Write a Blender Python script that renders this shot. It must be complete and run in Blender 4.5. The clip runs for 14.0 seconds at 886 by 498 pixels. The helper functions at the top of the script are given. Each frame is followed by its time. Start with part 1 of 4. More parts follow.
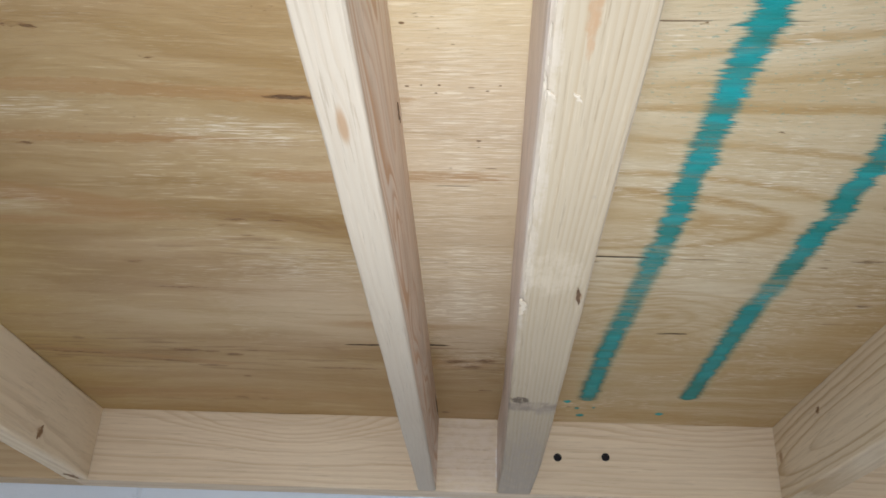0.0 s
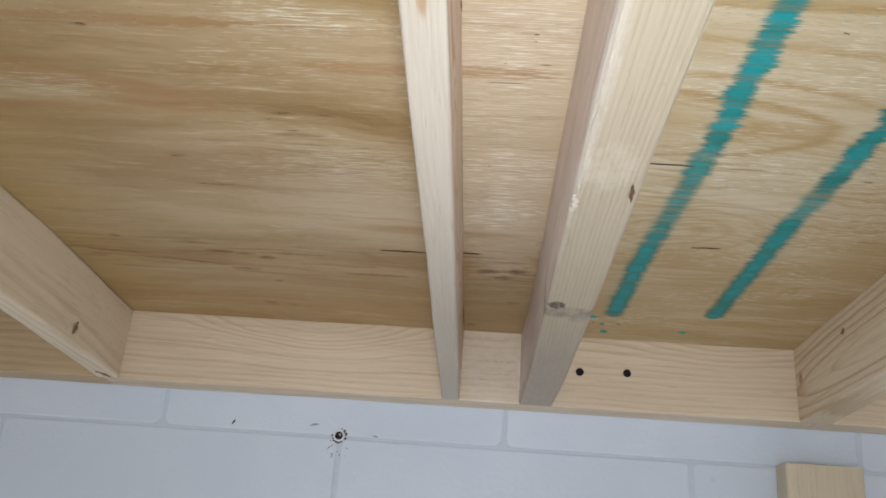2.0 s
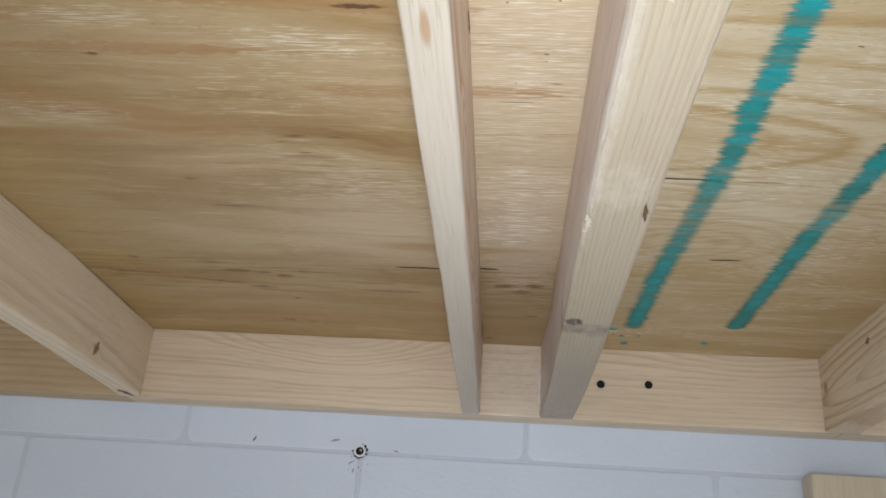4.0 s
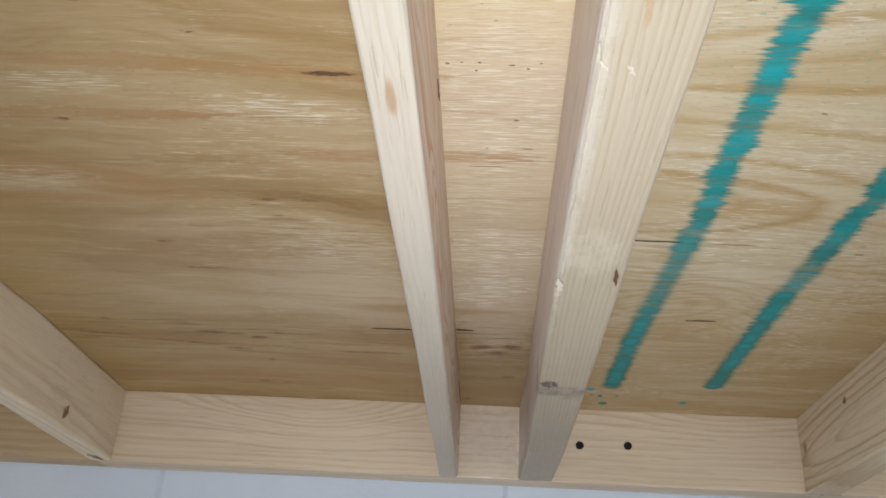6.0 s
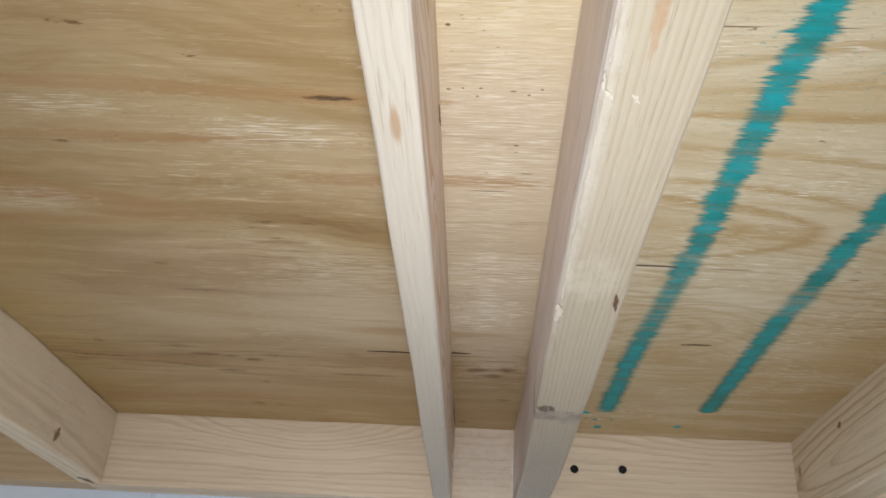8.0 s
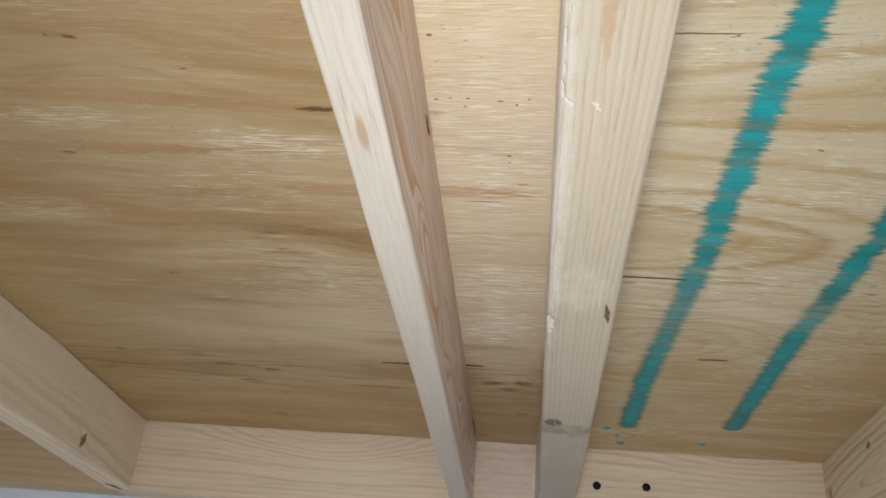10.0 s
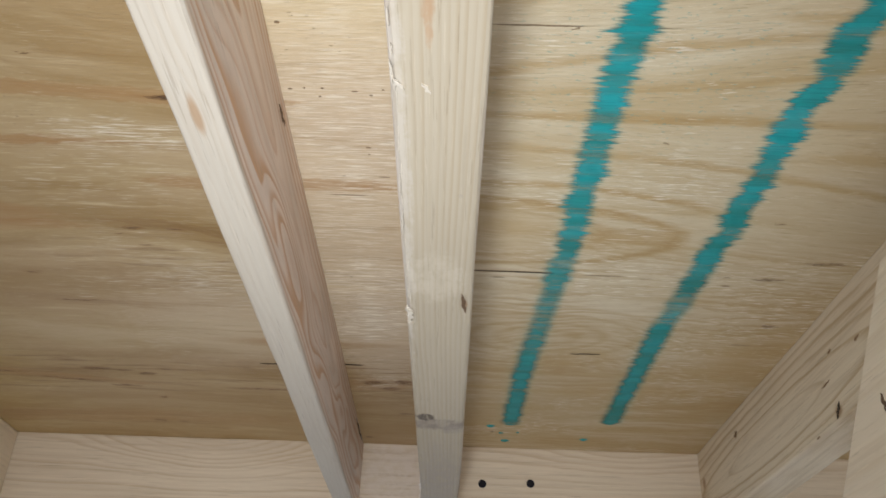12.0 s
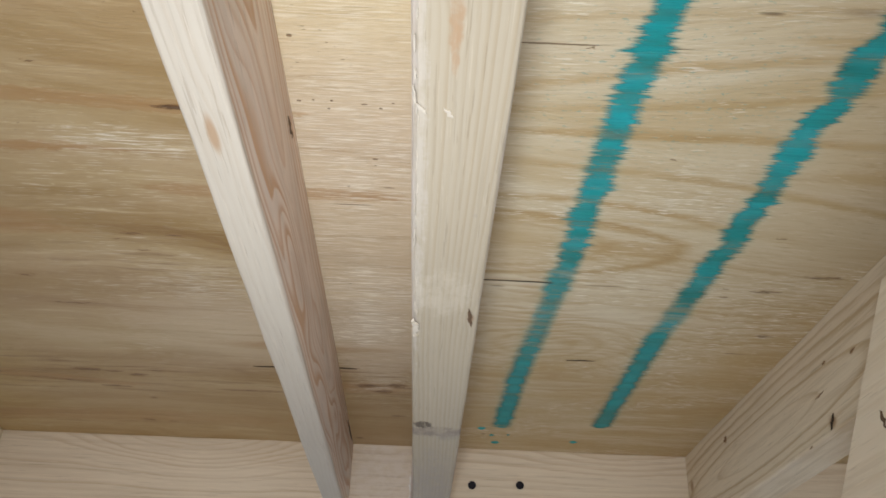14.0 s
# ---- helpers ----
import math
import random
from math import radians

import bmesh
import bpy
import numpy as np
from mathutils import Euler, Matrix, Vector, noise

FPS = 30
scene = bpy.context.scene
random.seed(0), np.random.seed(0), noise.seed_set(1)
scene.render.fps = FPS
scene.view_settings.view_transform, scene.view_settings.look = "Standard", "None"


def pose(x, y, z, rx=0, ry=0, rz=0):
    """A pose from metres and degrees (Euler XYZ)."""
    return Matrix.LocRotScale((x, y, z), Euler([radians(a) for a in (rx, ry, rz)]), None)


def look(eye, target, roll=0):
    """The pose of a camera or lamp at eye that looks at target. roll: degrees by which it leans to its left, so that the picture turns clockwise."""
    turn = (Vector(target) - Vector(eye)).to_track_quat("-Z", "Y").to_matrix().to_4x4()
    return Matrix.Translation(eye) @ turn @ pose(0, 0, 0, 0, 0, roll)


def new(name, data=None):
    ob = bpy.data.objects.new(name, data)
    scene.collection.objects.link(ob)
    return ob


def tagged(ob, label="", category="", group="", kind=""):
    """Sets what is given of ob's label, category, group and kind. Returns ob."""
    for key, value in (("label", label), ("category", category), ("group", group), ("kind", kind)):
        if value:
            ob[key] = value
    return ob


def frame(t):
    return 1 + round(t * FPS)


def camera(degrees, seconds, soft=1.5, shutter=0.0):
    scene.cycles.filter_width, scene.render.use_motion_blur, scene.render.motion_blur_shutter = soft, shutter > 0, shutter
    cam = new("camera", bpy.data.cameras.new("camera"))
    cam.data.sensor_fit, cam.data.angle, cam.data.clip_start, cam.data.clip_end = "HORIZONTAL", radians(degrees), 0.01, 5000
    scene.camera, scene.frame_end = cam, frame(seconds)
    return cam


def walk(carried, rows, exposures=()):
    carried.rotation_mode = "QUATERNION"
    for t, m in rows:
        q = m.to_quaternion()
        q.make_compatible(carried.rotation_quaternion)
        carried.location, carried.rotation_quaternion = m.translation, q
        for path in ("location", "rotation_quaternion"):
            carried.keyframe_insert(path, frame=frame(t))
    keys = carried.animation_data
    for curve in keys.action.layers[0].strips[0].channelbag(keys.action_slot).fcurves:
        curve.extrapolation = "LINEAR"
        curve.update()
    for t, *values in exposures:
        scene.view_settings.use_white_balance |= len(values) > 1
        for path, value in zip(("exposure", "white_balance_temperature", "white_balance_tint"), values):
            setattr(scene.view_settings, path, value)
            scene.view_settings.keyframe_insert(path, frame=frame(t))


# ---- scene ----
cam = camera(54.4, 14.0, soft=1.7)
PATH = [
    (0, (0.479, -1.037, 1.66), (0.374, 0.739, 2.574), 2.6),
    (0.5, (0.472, -1.029, 1.642), (0.371, 0.76, 2.531), 4.0),
    (1, (0.464, -1.021, 1.633), (0.354, 0.792, 2.47), 4.5),
    (1.5, (0.455, -1.029, 1.633), (0.356, 0.806, 2.424), 4.4),
    (2, (0.452, -1.03, 1.635), (0.338, 0.811, 2.409), 4.5),
    (2.5, (0.453, -1.033, 1.638), (0.313, 0.809, 2.405), 4.5),
    (4.8, (0.465, -1.031, 1.65), (0.288, 0.786, 2.467), 4.3),
    (5, (0.467, -1.031, 1.651), (0.283, 0.778, 2.485), 4.5),
    (5.5, (0.463, -1.031, 1.655), (0.314, 0.766, 2.521), 3.9),
    (6, (0.464, -1.032, 1.653), (0.333, 0.75, 2.551), 3.6),
    (6.5, (0.463, -1.032, 1.652), (0.35, 0.743, 2.567), 3.4),
    (7, (0.461, -1.033, 1.655), (0.355, 0.736, 2.583), 3.3),
    (7.5, (0.458, -1.032, 1.654), (0.36, 0.729, 2.597), 3.2),
    (9.8, (0.482, -1.042, 1.665), (0.268, 0.722, 2.582), 6.2),
    (10, (0.495, -1.03, 1.655), (0.262, 0.707, 2.617), 5.8),
    (10.5, (0.526, -1.026, 1.647), (0.388, 0.707, 2.636), 4.2),
    (11, (0.542, -1.026, 1.647), (0.456, 0.709, 2.638), 3.3),
    (11.5, (0.54, -1.026, 1.648), (0.481, 0.712, 2.636), 2.8),
    (12, (0.527, -1.024, 1.646), (0.497, 0.71, 2.643), 2.2),
    (12.5, (0.52, -1.028, 1.649), (0.508, 0.709, 2.64), 2.0),
    (13, (0.521, -1.027, 1.65), (0.5, 0.709, 2.643), 2.6),
    (13.5, (0.519, -1.028, 1.653), (0.503, 0.71, 2.642), 2.5),
    (14, (0.51, -1.029, 1.659), (0.53, 0.716, 2.636), 2.1),
]
walk(cam, [(t, look(eye, target, roll)) for t, eye, target, roll in PATH],
     exposures=[(0.0, -0.22), (2.0, -0.12), (5.0, -0.20), (7.5, -0.18), (10.0, -0.30), (11.0, -0.30), (14.0, -0.32)])

# ---- light ----
world = bpy.data.worlds.new("world")
world.use_nodes = True
world.node_tree.nodes["Background"].inputs["Color"].default_value = (0.5, 0.55, 0.6, 1)
world.node_tree.nodes["Background"].inputs["Strength"].default_value = 0.05
scene.world = world

# fixed stand-in for the torch carried with the camera, lighting the shelf's underside
torch_data = bpy.data.lights.new("torch_light", "AREA")
torch_data.shape, torch_data.size, torch_data.size_y, torch_data.spread = "ELLIPSE", 0.09, 0.05, radians(84)
torch_data.energy, torch_data.color = 1.04, (0.865, 0.930, 1.0)
torch_lamp = new("torch_light", torch_data)
torch_lamp.matrix_world = look((0.466, -1.050, 1.565), (0.458, -0.47, 1.96))

# added ceiling fill, unseen above the shelf; reaches its underside only off floor and walls
fill_data = bpy.data.lights.new("fill_light", "AREA")
fill_data.shape, fill_data.size, fill_data.size_y = "RECTANGLE", 1.1, 0.25
fill_data.energy, fill_data.color = 80.0, (0.94, 0.95, 0.97)
fill_light = new("fill_light", fill_data)
fill_light.matrix_world = look((0.45, -2.05, 2.57), (0.45, -2.05, 0.0))

# ---- plan ----
ZP = 1.96            # underside of the plywood
ZB = ZP - 0.089      # underside of the framing
WALL = 0.038         # face of the block wall
SHELF_FRONT = -1.20  # front edge of the shelf


# ---- node helpers ----
class Nodes:
    """Builds a node tree from short calls; numbers and sockets mix freely."""

    def __init__(self, name):
        self.mat = bpy.data.materials.new(name)
        self.mat.use_nodes = True
        self.tree = self.mat.node_tree
        self.bsdf = self.tree.nodes["Principled BSDF"]

    def put(self, socket, value):
        if isinstance(value, bpy.types.NodeSocket):
            self.tree.links.new(value, socket)
        elif isinstance(value, (tuple, list)) and len(value) == 3 and socket.type == "RGBA":
            socket.default_value = (*value, 1)
        else:
            socket.default_value = value

    def m(self, op, a, b=0.0, c=0.0, clamp=False):
        n = self.tree.nodes.new("ShaderNodeMath")
        n.operation, n.use_clamp = op, clamp
        for s, v in zip(n.inputs, (a, b, c)):
            self.put(s, v)
        return n.outputs[0]

    def v(self, op, a, b=(0, 0, 0)):
        n = self.tree.nodes.new("ShaderNodeVectorMath")
        n.operation = op
        self.put(n.inputs[0], a)
        self.put(n.inputs[1], b)
        return n.outputs["Value" if op in ("DOT_PRODUCT", "LENGTH", "DISTANCE") else "Vector"]

    def coords(self):
        return self.tree.nodes.new("ShaderNodeTexCoord").outputs["Object"]

    def rand(self):
        return self.tree.nodes.new("ShaderNodeObjectInfo").outputs["Random"]

    def split(self, p):
        n = self.tree.nodes.new("ShaderNodeSeparateXYZ")
        self.put(n.inputs[0], p)
        return n.outputs[0], n.outputs[1], n.outputs[2]

    def join(self, x, y, z):
        n = self.tree.nodes.new("ShaderNodeCombineXYZ")
        for s, v in zip(n.inputs, (x, y, z)):
            self.put(s, v)
        return n.outputs[0]

    def noise(self, p, scale=1.0, detail=3.0, rough=0.55, stretch=(1, 1, 1), shift=(0, 0, 0)):
        q = self.v("ADD", self.v("MULTIPLY", p, stretch), shift)
        n = self.tree.nodes.new("ShaderNodeTexNoise")
        self.put(n.inputs["Vector"], q)
        n.inputs["Scale"].default_value = scale
        n.inputs["Detail"].default_value = detail
        n.inputs["Roughness"].default_value = rough
        return n.outputs["Fac"]

    def ramp(self, fac, stops, smooth=False):
        n = self.tree.nodes.new("ShaderNodeValToRGB")
        n.color_ramp.interpolation = "EASE" if smooth else "LINEAR"
        el = n.color_ramp.elements
        while len(el) < len(stops):
            el.new(0.5)
        for e, (pos, col) in zip(el, stops):
            e.position = pos
            e.color = (*col, 1) if isinstance(col, (tuple, list)) else (col, col, col, 1)
        self.put(n.inputs[0], fac)
        return n.outputs["Color"]

    def span(self, value, a, b, lo=0.0, hi=1.0):
        n = self.tree.nodes.new("ShaderNodeMapRange")
        n.interpolation_type = "SMOOTHSTEP"
        for s, v in zip(n.inputs, (value, a, b, lo, hi)):
            self.put(s, v)
        return n.outputs[0]

    def mix(self, fac, a, b, kind="MIX"):
        n = self.tree.nodes.new("ShaderNodeMix")
        n.data_type, n.blend_type = "RGBA", kind
        self.put(n.inputs[0], fac)
        self.put(n.inputs[6], a)
        self.put(n.inputs[7], b)
        return n.outputs[2]

    def spot(self, p, cx, cy, rx, ry, slope=0.0):
        """1 in the middle of an ellipse in the plane of p, falling to 0 at its rim."""
        q = self.v("SUBTRACT", p, (cx, cy, 0))
        if slope:
            x, y, _ = self.split(q)
            q = self.join(x, self.m("SUBTRACT", y, self.m("MULTIPLY", x, slope)), 0)
        q = self.v("MULTIPLY", q, (1 / rx, 1 / ry, 0))
        return self.m("SUBTRACT", 1.0, self.v("DOT_PRODUCT", q, q), clamp=True)

    def most(self, values):
        out = values[0]
        for one in values[1:]:
            out = self.m("MAXIMUM", out, one)
        return out

    def finish(self, colour, rough, height=None, strength=0.3, distance=0.002, gloss=0.35):
        self.put(self.bsdf.inputs["Base Color"], colour)
        self.put(self.bsdf.inputs["Roughness"], rough)
        self.bsdf.inputs["Specular IOR Level"].default_value = gloss
        if height is not None:
            b = self.tree.nodes.new("ShaderNodeBump")
            b.inputs["Strength"].default_value = strength
            b.inputs["Distance"].default_value = distance
            self.put(b.inputs["Height"], height)
            self.tree.links.new(b.outputs["Normal"], self.bsdf.inputs["Normal"])
        return self.mat


# ---- materials ----
def ply_spots(n, p, rows, warp=0.006):
    """The strongest of a list of (x, y, half length, half width, strength)."""
    w = n.noise(p, 1, 3, 0.65, (110, 300, 1))
    w = n.m("MULTIPLY", n.m("SUBTRACT", w, 0.5), warp)
    x, y, z = n.split(p)
    q = n.join(n.m("ADD", x, n.m("MULTIPLY", w, 4.0)), n.m("ADD", y, w), 0)
    return n.most([n.m("MULTIPLY", n.spot(q, a, b, c, d, *more), s) for a, b, c, d, s, *more in rows])


def ragged(n, p, value, lo=0.34, hi=0.72):
    """Breaks the soft rim of a spot into fibres."""
    k = n.noise(p, 1, 4, 0.8, (85, 560, 1), (3, 8, 0))
    return n.span(n.m("ADD", value, n.m("MULTIPLY", n.m("SUBTRACT", k, 0.54), n.m("MULTIPLY", n.m("MINIMUM", value, 1.0), 9.0))), lo, hi)


def flecks(n, flat, col, light, dark, shift, amount):
    """Short crisp torn fibres and open pores along the grain."""
    up = n.span(n.noise(flat, 1, 2, 0.6, (75, 850, 1), (shift, 2, 0)), 0.635, 0.675)
    patch = n.span(n.noise(flat, 1, 3, 0.6, (8, 20, 1), (shift, 7, 0)), 0.40, 0.62, 0.15, 1.0)
    col = n.mix(n.m("MULTIPLY", n.m("MULTIPLY", up, patch), amount), col, light)
    low = n.span(n.noise(flat, 1, 2, 0.6, (48, 900, 1), (shift, 11, 0)), 0.36, 0.325)
    return n.mix(n.m("MULTIPLY", low, amount * 0.75), col, dark)


def plywood_left():
    n = Nodes("plywood_tan")
    p = n.coords()
    x, y, z = n.split(p)
    # slow wander of the grain, which runs along x
    wander = n.m("MULTIPLY", n.m("SUBTRACT", n.noise(p, 1, 3, 0.5, (3.2, 6, 1), (4, 1, 0)), 0.5), 0.20)
    v = n.m("ADD", y, wander)
    vs = n.m("ADD", y, n.m("MULTIPLY", wander, 0.22))
    flat = n.join(x, vs, 0)
    coarse = n.noise(n.join(x, v, 0), 1, 5, 0.62, (2.2, 13, 1))
    streaks = n.noise(flat, 1, 5, 0.75, (6, 95, 1), (2, 0, 0))
    fine = n.noise(flat, 1, 4, 0.75, (26, 360, 1), (5, 3, 0))
    dash = n.noise(flat, 1, 3, 0.7, (55, 700, 1), (1, 6, 0))
    hair = n.noise(flat, 1, 2, 0.6, (50, 1500, 1), (7, 2, 0))
    col = n.ramp(coarse, [(0.30, (0.24, 0.128, 0.040)), (0.40, (0.33, 0.208, 0.082)), (0.52, (0.415, 0.287, 0.140)), (0.70, (0.52, 0.39, 0.225))], True)
    # honey-yellow heartwood towards the far joist, rosy grey sapwood before it
    honey = n.m("ADD", n.span(x, 0.17, 0.02, 0.0, 0.62), n.m("MULTIPLY", n.span(y, -0.62, -0.86, 0.0, 0.40), n.span(x, 0.43, 0.40)), clamp=True)
    honey = n.m("MULTIPLY", honey, n.span(n.noise(p, 1, 3, 0.55, (3, 11, 1), (5, 9, 0)), 0.30, 0.62, 0.35, 1.0))
    rosy = n.noise(p, 1, 3, 0.5, (3, 9, 1), (9, 9, 0))
    col = n.mix(n.span(rosy, 0.42, 0.66, 0.0, 0.48), col, (0.48, 0.34, 0.205))
    col = n.mix(n.m("MULTIPLY", honey, 0.75), col, (0.49, 0.335, 0.110))
    # paler between the middle joists: the torch's bright pool is put into the colour
    col = n.mix(n.m("MULTIPLY", n.span(ply_spots(n, p, [(0.462, -0.58, 0.075, 0.42, 1.3), (0.33, -0.33, 0.12, 0.12, 0.35)], 0.02), 0.0, 0.5), n.span(y, -0.80, -0.40, 0.72, 0.55)), col, n.mix(n.span(y, -0.78, -0.62), (0.74, 0.61, 0.37), (0.675, 0.545, 0.395)))
    col = n.mix(n.span(streaks, 0.47, 0.30, 0.0, 0.55), col, (0.29, 0.165, 0.060))
    col = n.mix(n.span(streaks, 0.54, 0.70, 0.0, 0.45), col, (0.66, 0.52, 0.32))
    calm = n.span(n.noise(p, 1, 3, 0.6, (5, 14, 1), (21, 4, 0)), 0.40, 0.62, 0.40, 1.0)
    col = n.mix(n.m("MULTIPLY", n.span(fine, 0.46, 0.28, 0.0, 0.34), calm), col, (0.33, 0.195, 0.085))
    col = n.mix(n.m("MULTIPLY", n.span(fine, 0.58, 0.74, 0.0, 0.24), calm), col, (0.74, 0.60, 0.41))
    col = n.mix(n.m("MULTIPLY", n.span(dash, 0.40, 0.28, 0.0, 0.40), calm), col, (0.24, 0.14, 0.065))
    # broad tan figures of the rotary-cut veneer
    figures = ply_spots(n, n.join(x, vs, 0), [(0.13, -0.535, 0.14, 0.016, 0.9, 0.22), (0.21, -0.500, 0.07, 0.012, 0.6, 0.15), (0.07, -0.49, 0.19, 0.008, 0.8),
                               (0.365, -0.558, 0.055, 0.010, 0.8), (0.45, -0.562, 0.05, 0.010, 0.8), (0.30, -0.645, 0.15, 0.007, 1.5), (0.25, -0.648, 0.17, 0.004, 1.3, 0.03), (0.345, -0.641, 0.06, 0.004, 1.8), (0.22, -0.600, 0.13, 0.005, 0.9),
                               (0.02, -0.63, 0.20, 0.012, 0.5), (0.10, -0.198, 0.15, 0.010, 1.0, 0.16), (0.10, -0.196, 0.14, 0.003, 1.4, 0.16), (0.40, -0.30, 0.12, 0.014, 0.45),
                               (0.15, -0.07, 0.30, 0.03, 0.45), (0.45, -0.20, 0.06, 0.022, 0.7)], 0.012)
    figures = n.m("MULTIPLY", n.span(figures, 0.05, 0.5), n.span(streaks, 0.25, 0.6, 1.0, 0.55))
    col = n.mix(n.m("MULTIPLY", figures, 0.85), col, (0.36, 0.19, 0.070))
    # pale scuffed fibres
    scuff = n.m("MULTIPLY", n.span(n.noise(p, 1, 2, 0.6, (38, 900, 1), (9, 3, 0)), 0.58, 0.67), n.span(n.noise(p, 1, 2, 0.5, (5, 9, 1), (2, 7, 0)), 0.50, 0.64))
    rubbed = ply_spots(n, p, [(0.325, -0.605, 0.06, 0.02, 1.0), (0.455, -0.345, 0.04, 0.045, 2.4, -0.3), (0.462, -0.205, 0.035, 0.022, 1.3, -0.4), (0.45, -0.50, 0.05, 0.05, 0.7), (0.46, -0.42, 0.05, 0.06, 1.3),
                              (0.20, -0.63, 0.06, 0.012, 0.8), (0.34, -0.42, 0.08, 0.04, 0.8), (0.13, -0.52, 0.05, 0.02, 0.7), (0.462, -0.60, 0.055, 0.12, 0.9), (0.46, -0.74, 0.05, 0.06, 0.7)], 0.02)
    streak = n.span(n.noise(p, 1, 3, 0.65, (36, 900, 1), (1, 5, 0)), 0.50, 0.62)
    scuff = n.m("MAXIMUM", n.m("MULTIPLY", scuff, 0.5), n.m("MULTIPLY", n.m("MULTIPLY", streak, rubbed), 0.85), clamp=True)
    col = n.mix(scuff, col, (0.86, 0.775, 0.63))
    col = flecks(n, flat, col, (0.82, 0.70, 0.49), (0.22, 0.125, 0.055), 3.0, 0.34)
    # belt of brown weathered streaks before the wall
    belt = ply_spots(n, p, [(0.17, -0.205, 0.30, 0.065, 1.0), (0.46, -0.215, 0.08, 0.06, 1.9), (0.33, -0.45, 0.16, 0.06, 0.5), (0.10, -0.06, 0.35, 0.05, 0.5)], 0.03)
    weather = n.m("MULTIPLY", n.span(n.noise(flat, 1, 4, 0.75, (11, 170, 1), (13, 4, 0)), 0.52, 0.64), n.span(belt, 0.0, 0.7))
    col = n.mix(n.m("MULTIPLY", weather, 0.9), col, (0.235, 0.13, 0.055))
    # the colour goes browner towards the wall
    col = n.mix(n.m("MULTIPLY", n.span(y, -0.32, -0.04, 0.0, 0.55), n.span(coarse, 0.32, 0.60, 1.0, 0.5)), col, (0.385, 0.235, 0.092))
    # knots, splits and dark flecks
    marks = ply_spots(n, p, [(0.364, -0.641, 0.018, 0.0028, 1.6), (0.193, -0.423, 0.011, 0.006, 0.6), (0.296, -0.495, 0.012, 0.004, 0.8), (0.325, -0.494, 0.011, 0.004, 0.7),
                             (0.283, -0.486, 0.003, 0.0018, 1.4), (0.185, -0.591, 0.009, 0.002, 1.0), (0.297, -0.471, 0.006, 0.0018, 0.9), (0.215, -0.374, 0.034, 0.0025, 0.75),
                             (0.173, -0.219, 0.020, 0.006, 1.2), (0.199, -0.217, 0.012, 0.004, 1.0), (0.221, -0.209, 0.012, 0.006, 1.1), (0.188, -0.174, 0.018, 0.004, 1.1), (0.14, -0.187, 0.05, 0.004, 0.8, 0.16), (0.06, -0.205, 0.05, 0.004, 0.9, 0.05), (0.33, -0.175, 0.05, 0.005, 0.8), (0.25, -0.222, 0.05, 0.003, 0.7)])
    marks2 = ply_spots(n, p, [(0.366, -0.2455, 0.026, 0.0018, 3.0), (0.428, -0.2495, 0.016, 0.002, 3.0), (0.219, -0.141, 0.006, 0.004, 1.2), (0.192, -0.064, 0.012, 0.006, 0.7),
                              (0.219, -0.060, 0.010, 0.005, 0.6), (0.072, -0.247, 0.008, 0.006, 0.7), (0.448, -0.203, 0.014, 0.008, 1.1), (0.464, -0.188, 0.014, 0.007, 1.1),
                              (0.479, -0.207, 0.012, 0.008, 1.1), (0.477, -0.112, 0.010, 0.003, 1.1), (0.431, -0.025, 0.005, 0.003, 1.2), (0.236, -0.700, 0.004, 0.002, 1.4),
                              (0.225, -0.701, 0.004, 0.002, 0.8), (0.293, -0.675, 0.003, 0.0015, 1.0)])
    pins = ply_spots(n, p, [(0.432, -0.652, 0.0015, 0.0008, 2.5), (0.440, -0.653, 0.0008, 0.0007, 2.5), (0.450, -0.653, 0.0010, 0.0009, 2.5), (0.448, -0.646, 0.0010, 0.0008, 2.5),
                            (0.468, -0.651, 0.0021, 0.0007, 2.5), (0.477, -0.648, 0.0011, 0.0008, 2.5), (0.484, -0.653, 0.0010, 0.0007, 2.0), (0.433, -0.703, 0.0020, 0.0014, 1.2),
                            (0.472, -0.599, 0.0020, 0.0009, 2.0), (0.472, -0.592, 0.0010, 0.0006, 2.0), (0.454, -0.568, 0.0013, 0.0006, 1.5), (0.480, -0.568, 0.0042, 0.0006, 2.5),
                            (0.455, -0.546, 0.0168, 0.0008, 1.2), (0.446, -0.430, 0.0014, 0.0009, 1.5)], 0.0)
    specks = n.m("MULTIPLY", n.span(n.noise(p, 1, 1, 0.5, (210, 560, 1), (31, 7, 0)), 0.70, 0.75), n.span(n.noise(p, 1, 2, 0.5, (6, 11, 1), (4, 9, 0)), 0.56, 0.66, 0.0, 0.7))
    dark = n.m("MAXIMUM", ragged(n, p, n.m("MAXIMUM", marks, marks2)), n.m("MAXIMUM", n.span(pins, 0.3, 0.9), specks))
    col = n.mix(n.m("MULTIPLY", n.span(n.m("MAXIMUM", marks, marks2), 0.0, 0.8), 0.6), col, (0.30, 0.165, 0.07))
    col = n.mix(n.m("MULTIPLY", dark, 0.80), col, (0.13, 0.06, 0.02))
    col = n.mix(n.m("MULTIPLY", n.span(hair, 0.50, 0.75), 0.14), col, (0.30, 0.17, 0.07))
    h = n.m("ADD", n.m("ADD", n.m("MULTIPLY", fine, 0.7), n.m("MULTIPLY", dash, 0.5)), n.m("MULTIPLY", dark, -1.5))
    return n.finish(col, n.span(fine, 0.2, 0.8, 0.62, 0.46), h, 0.4, 0.0012, 0.4)


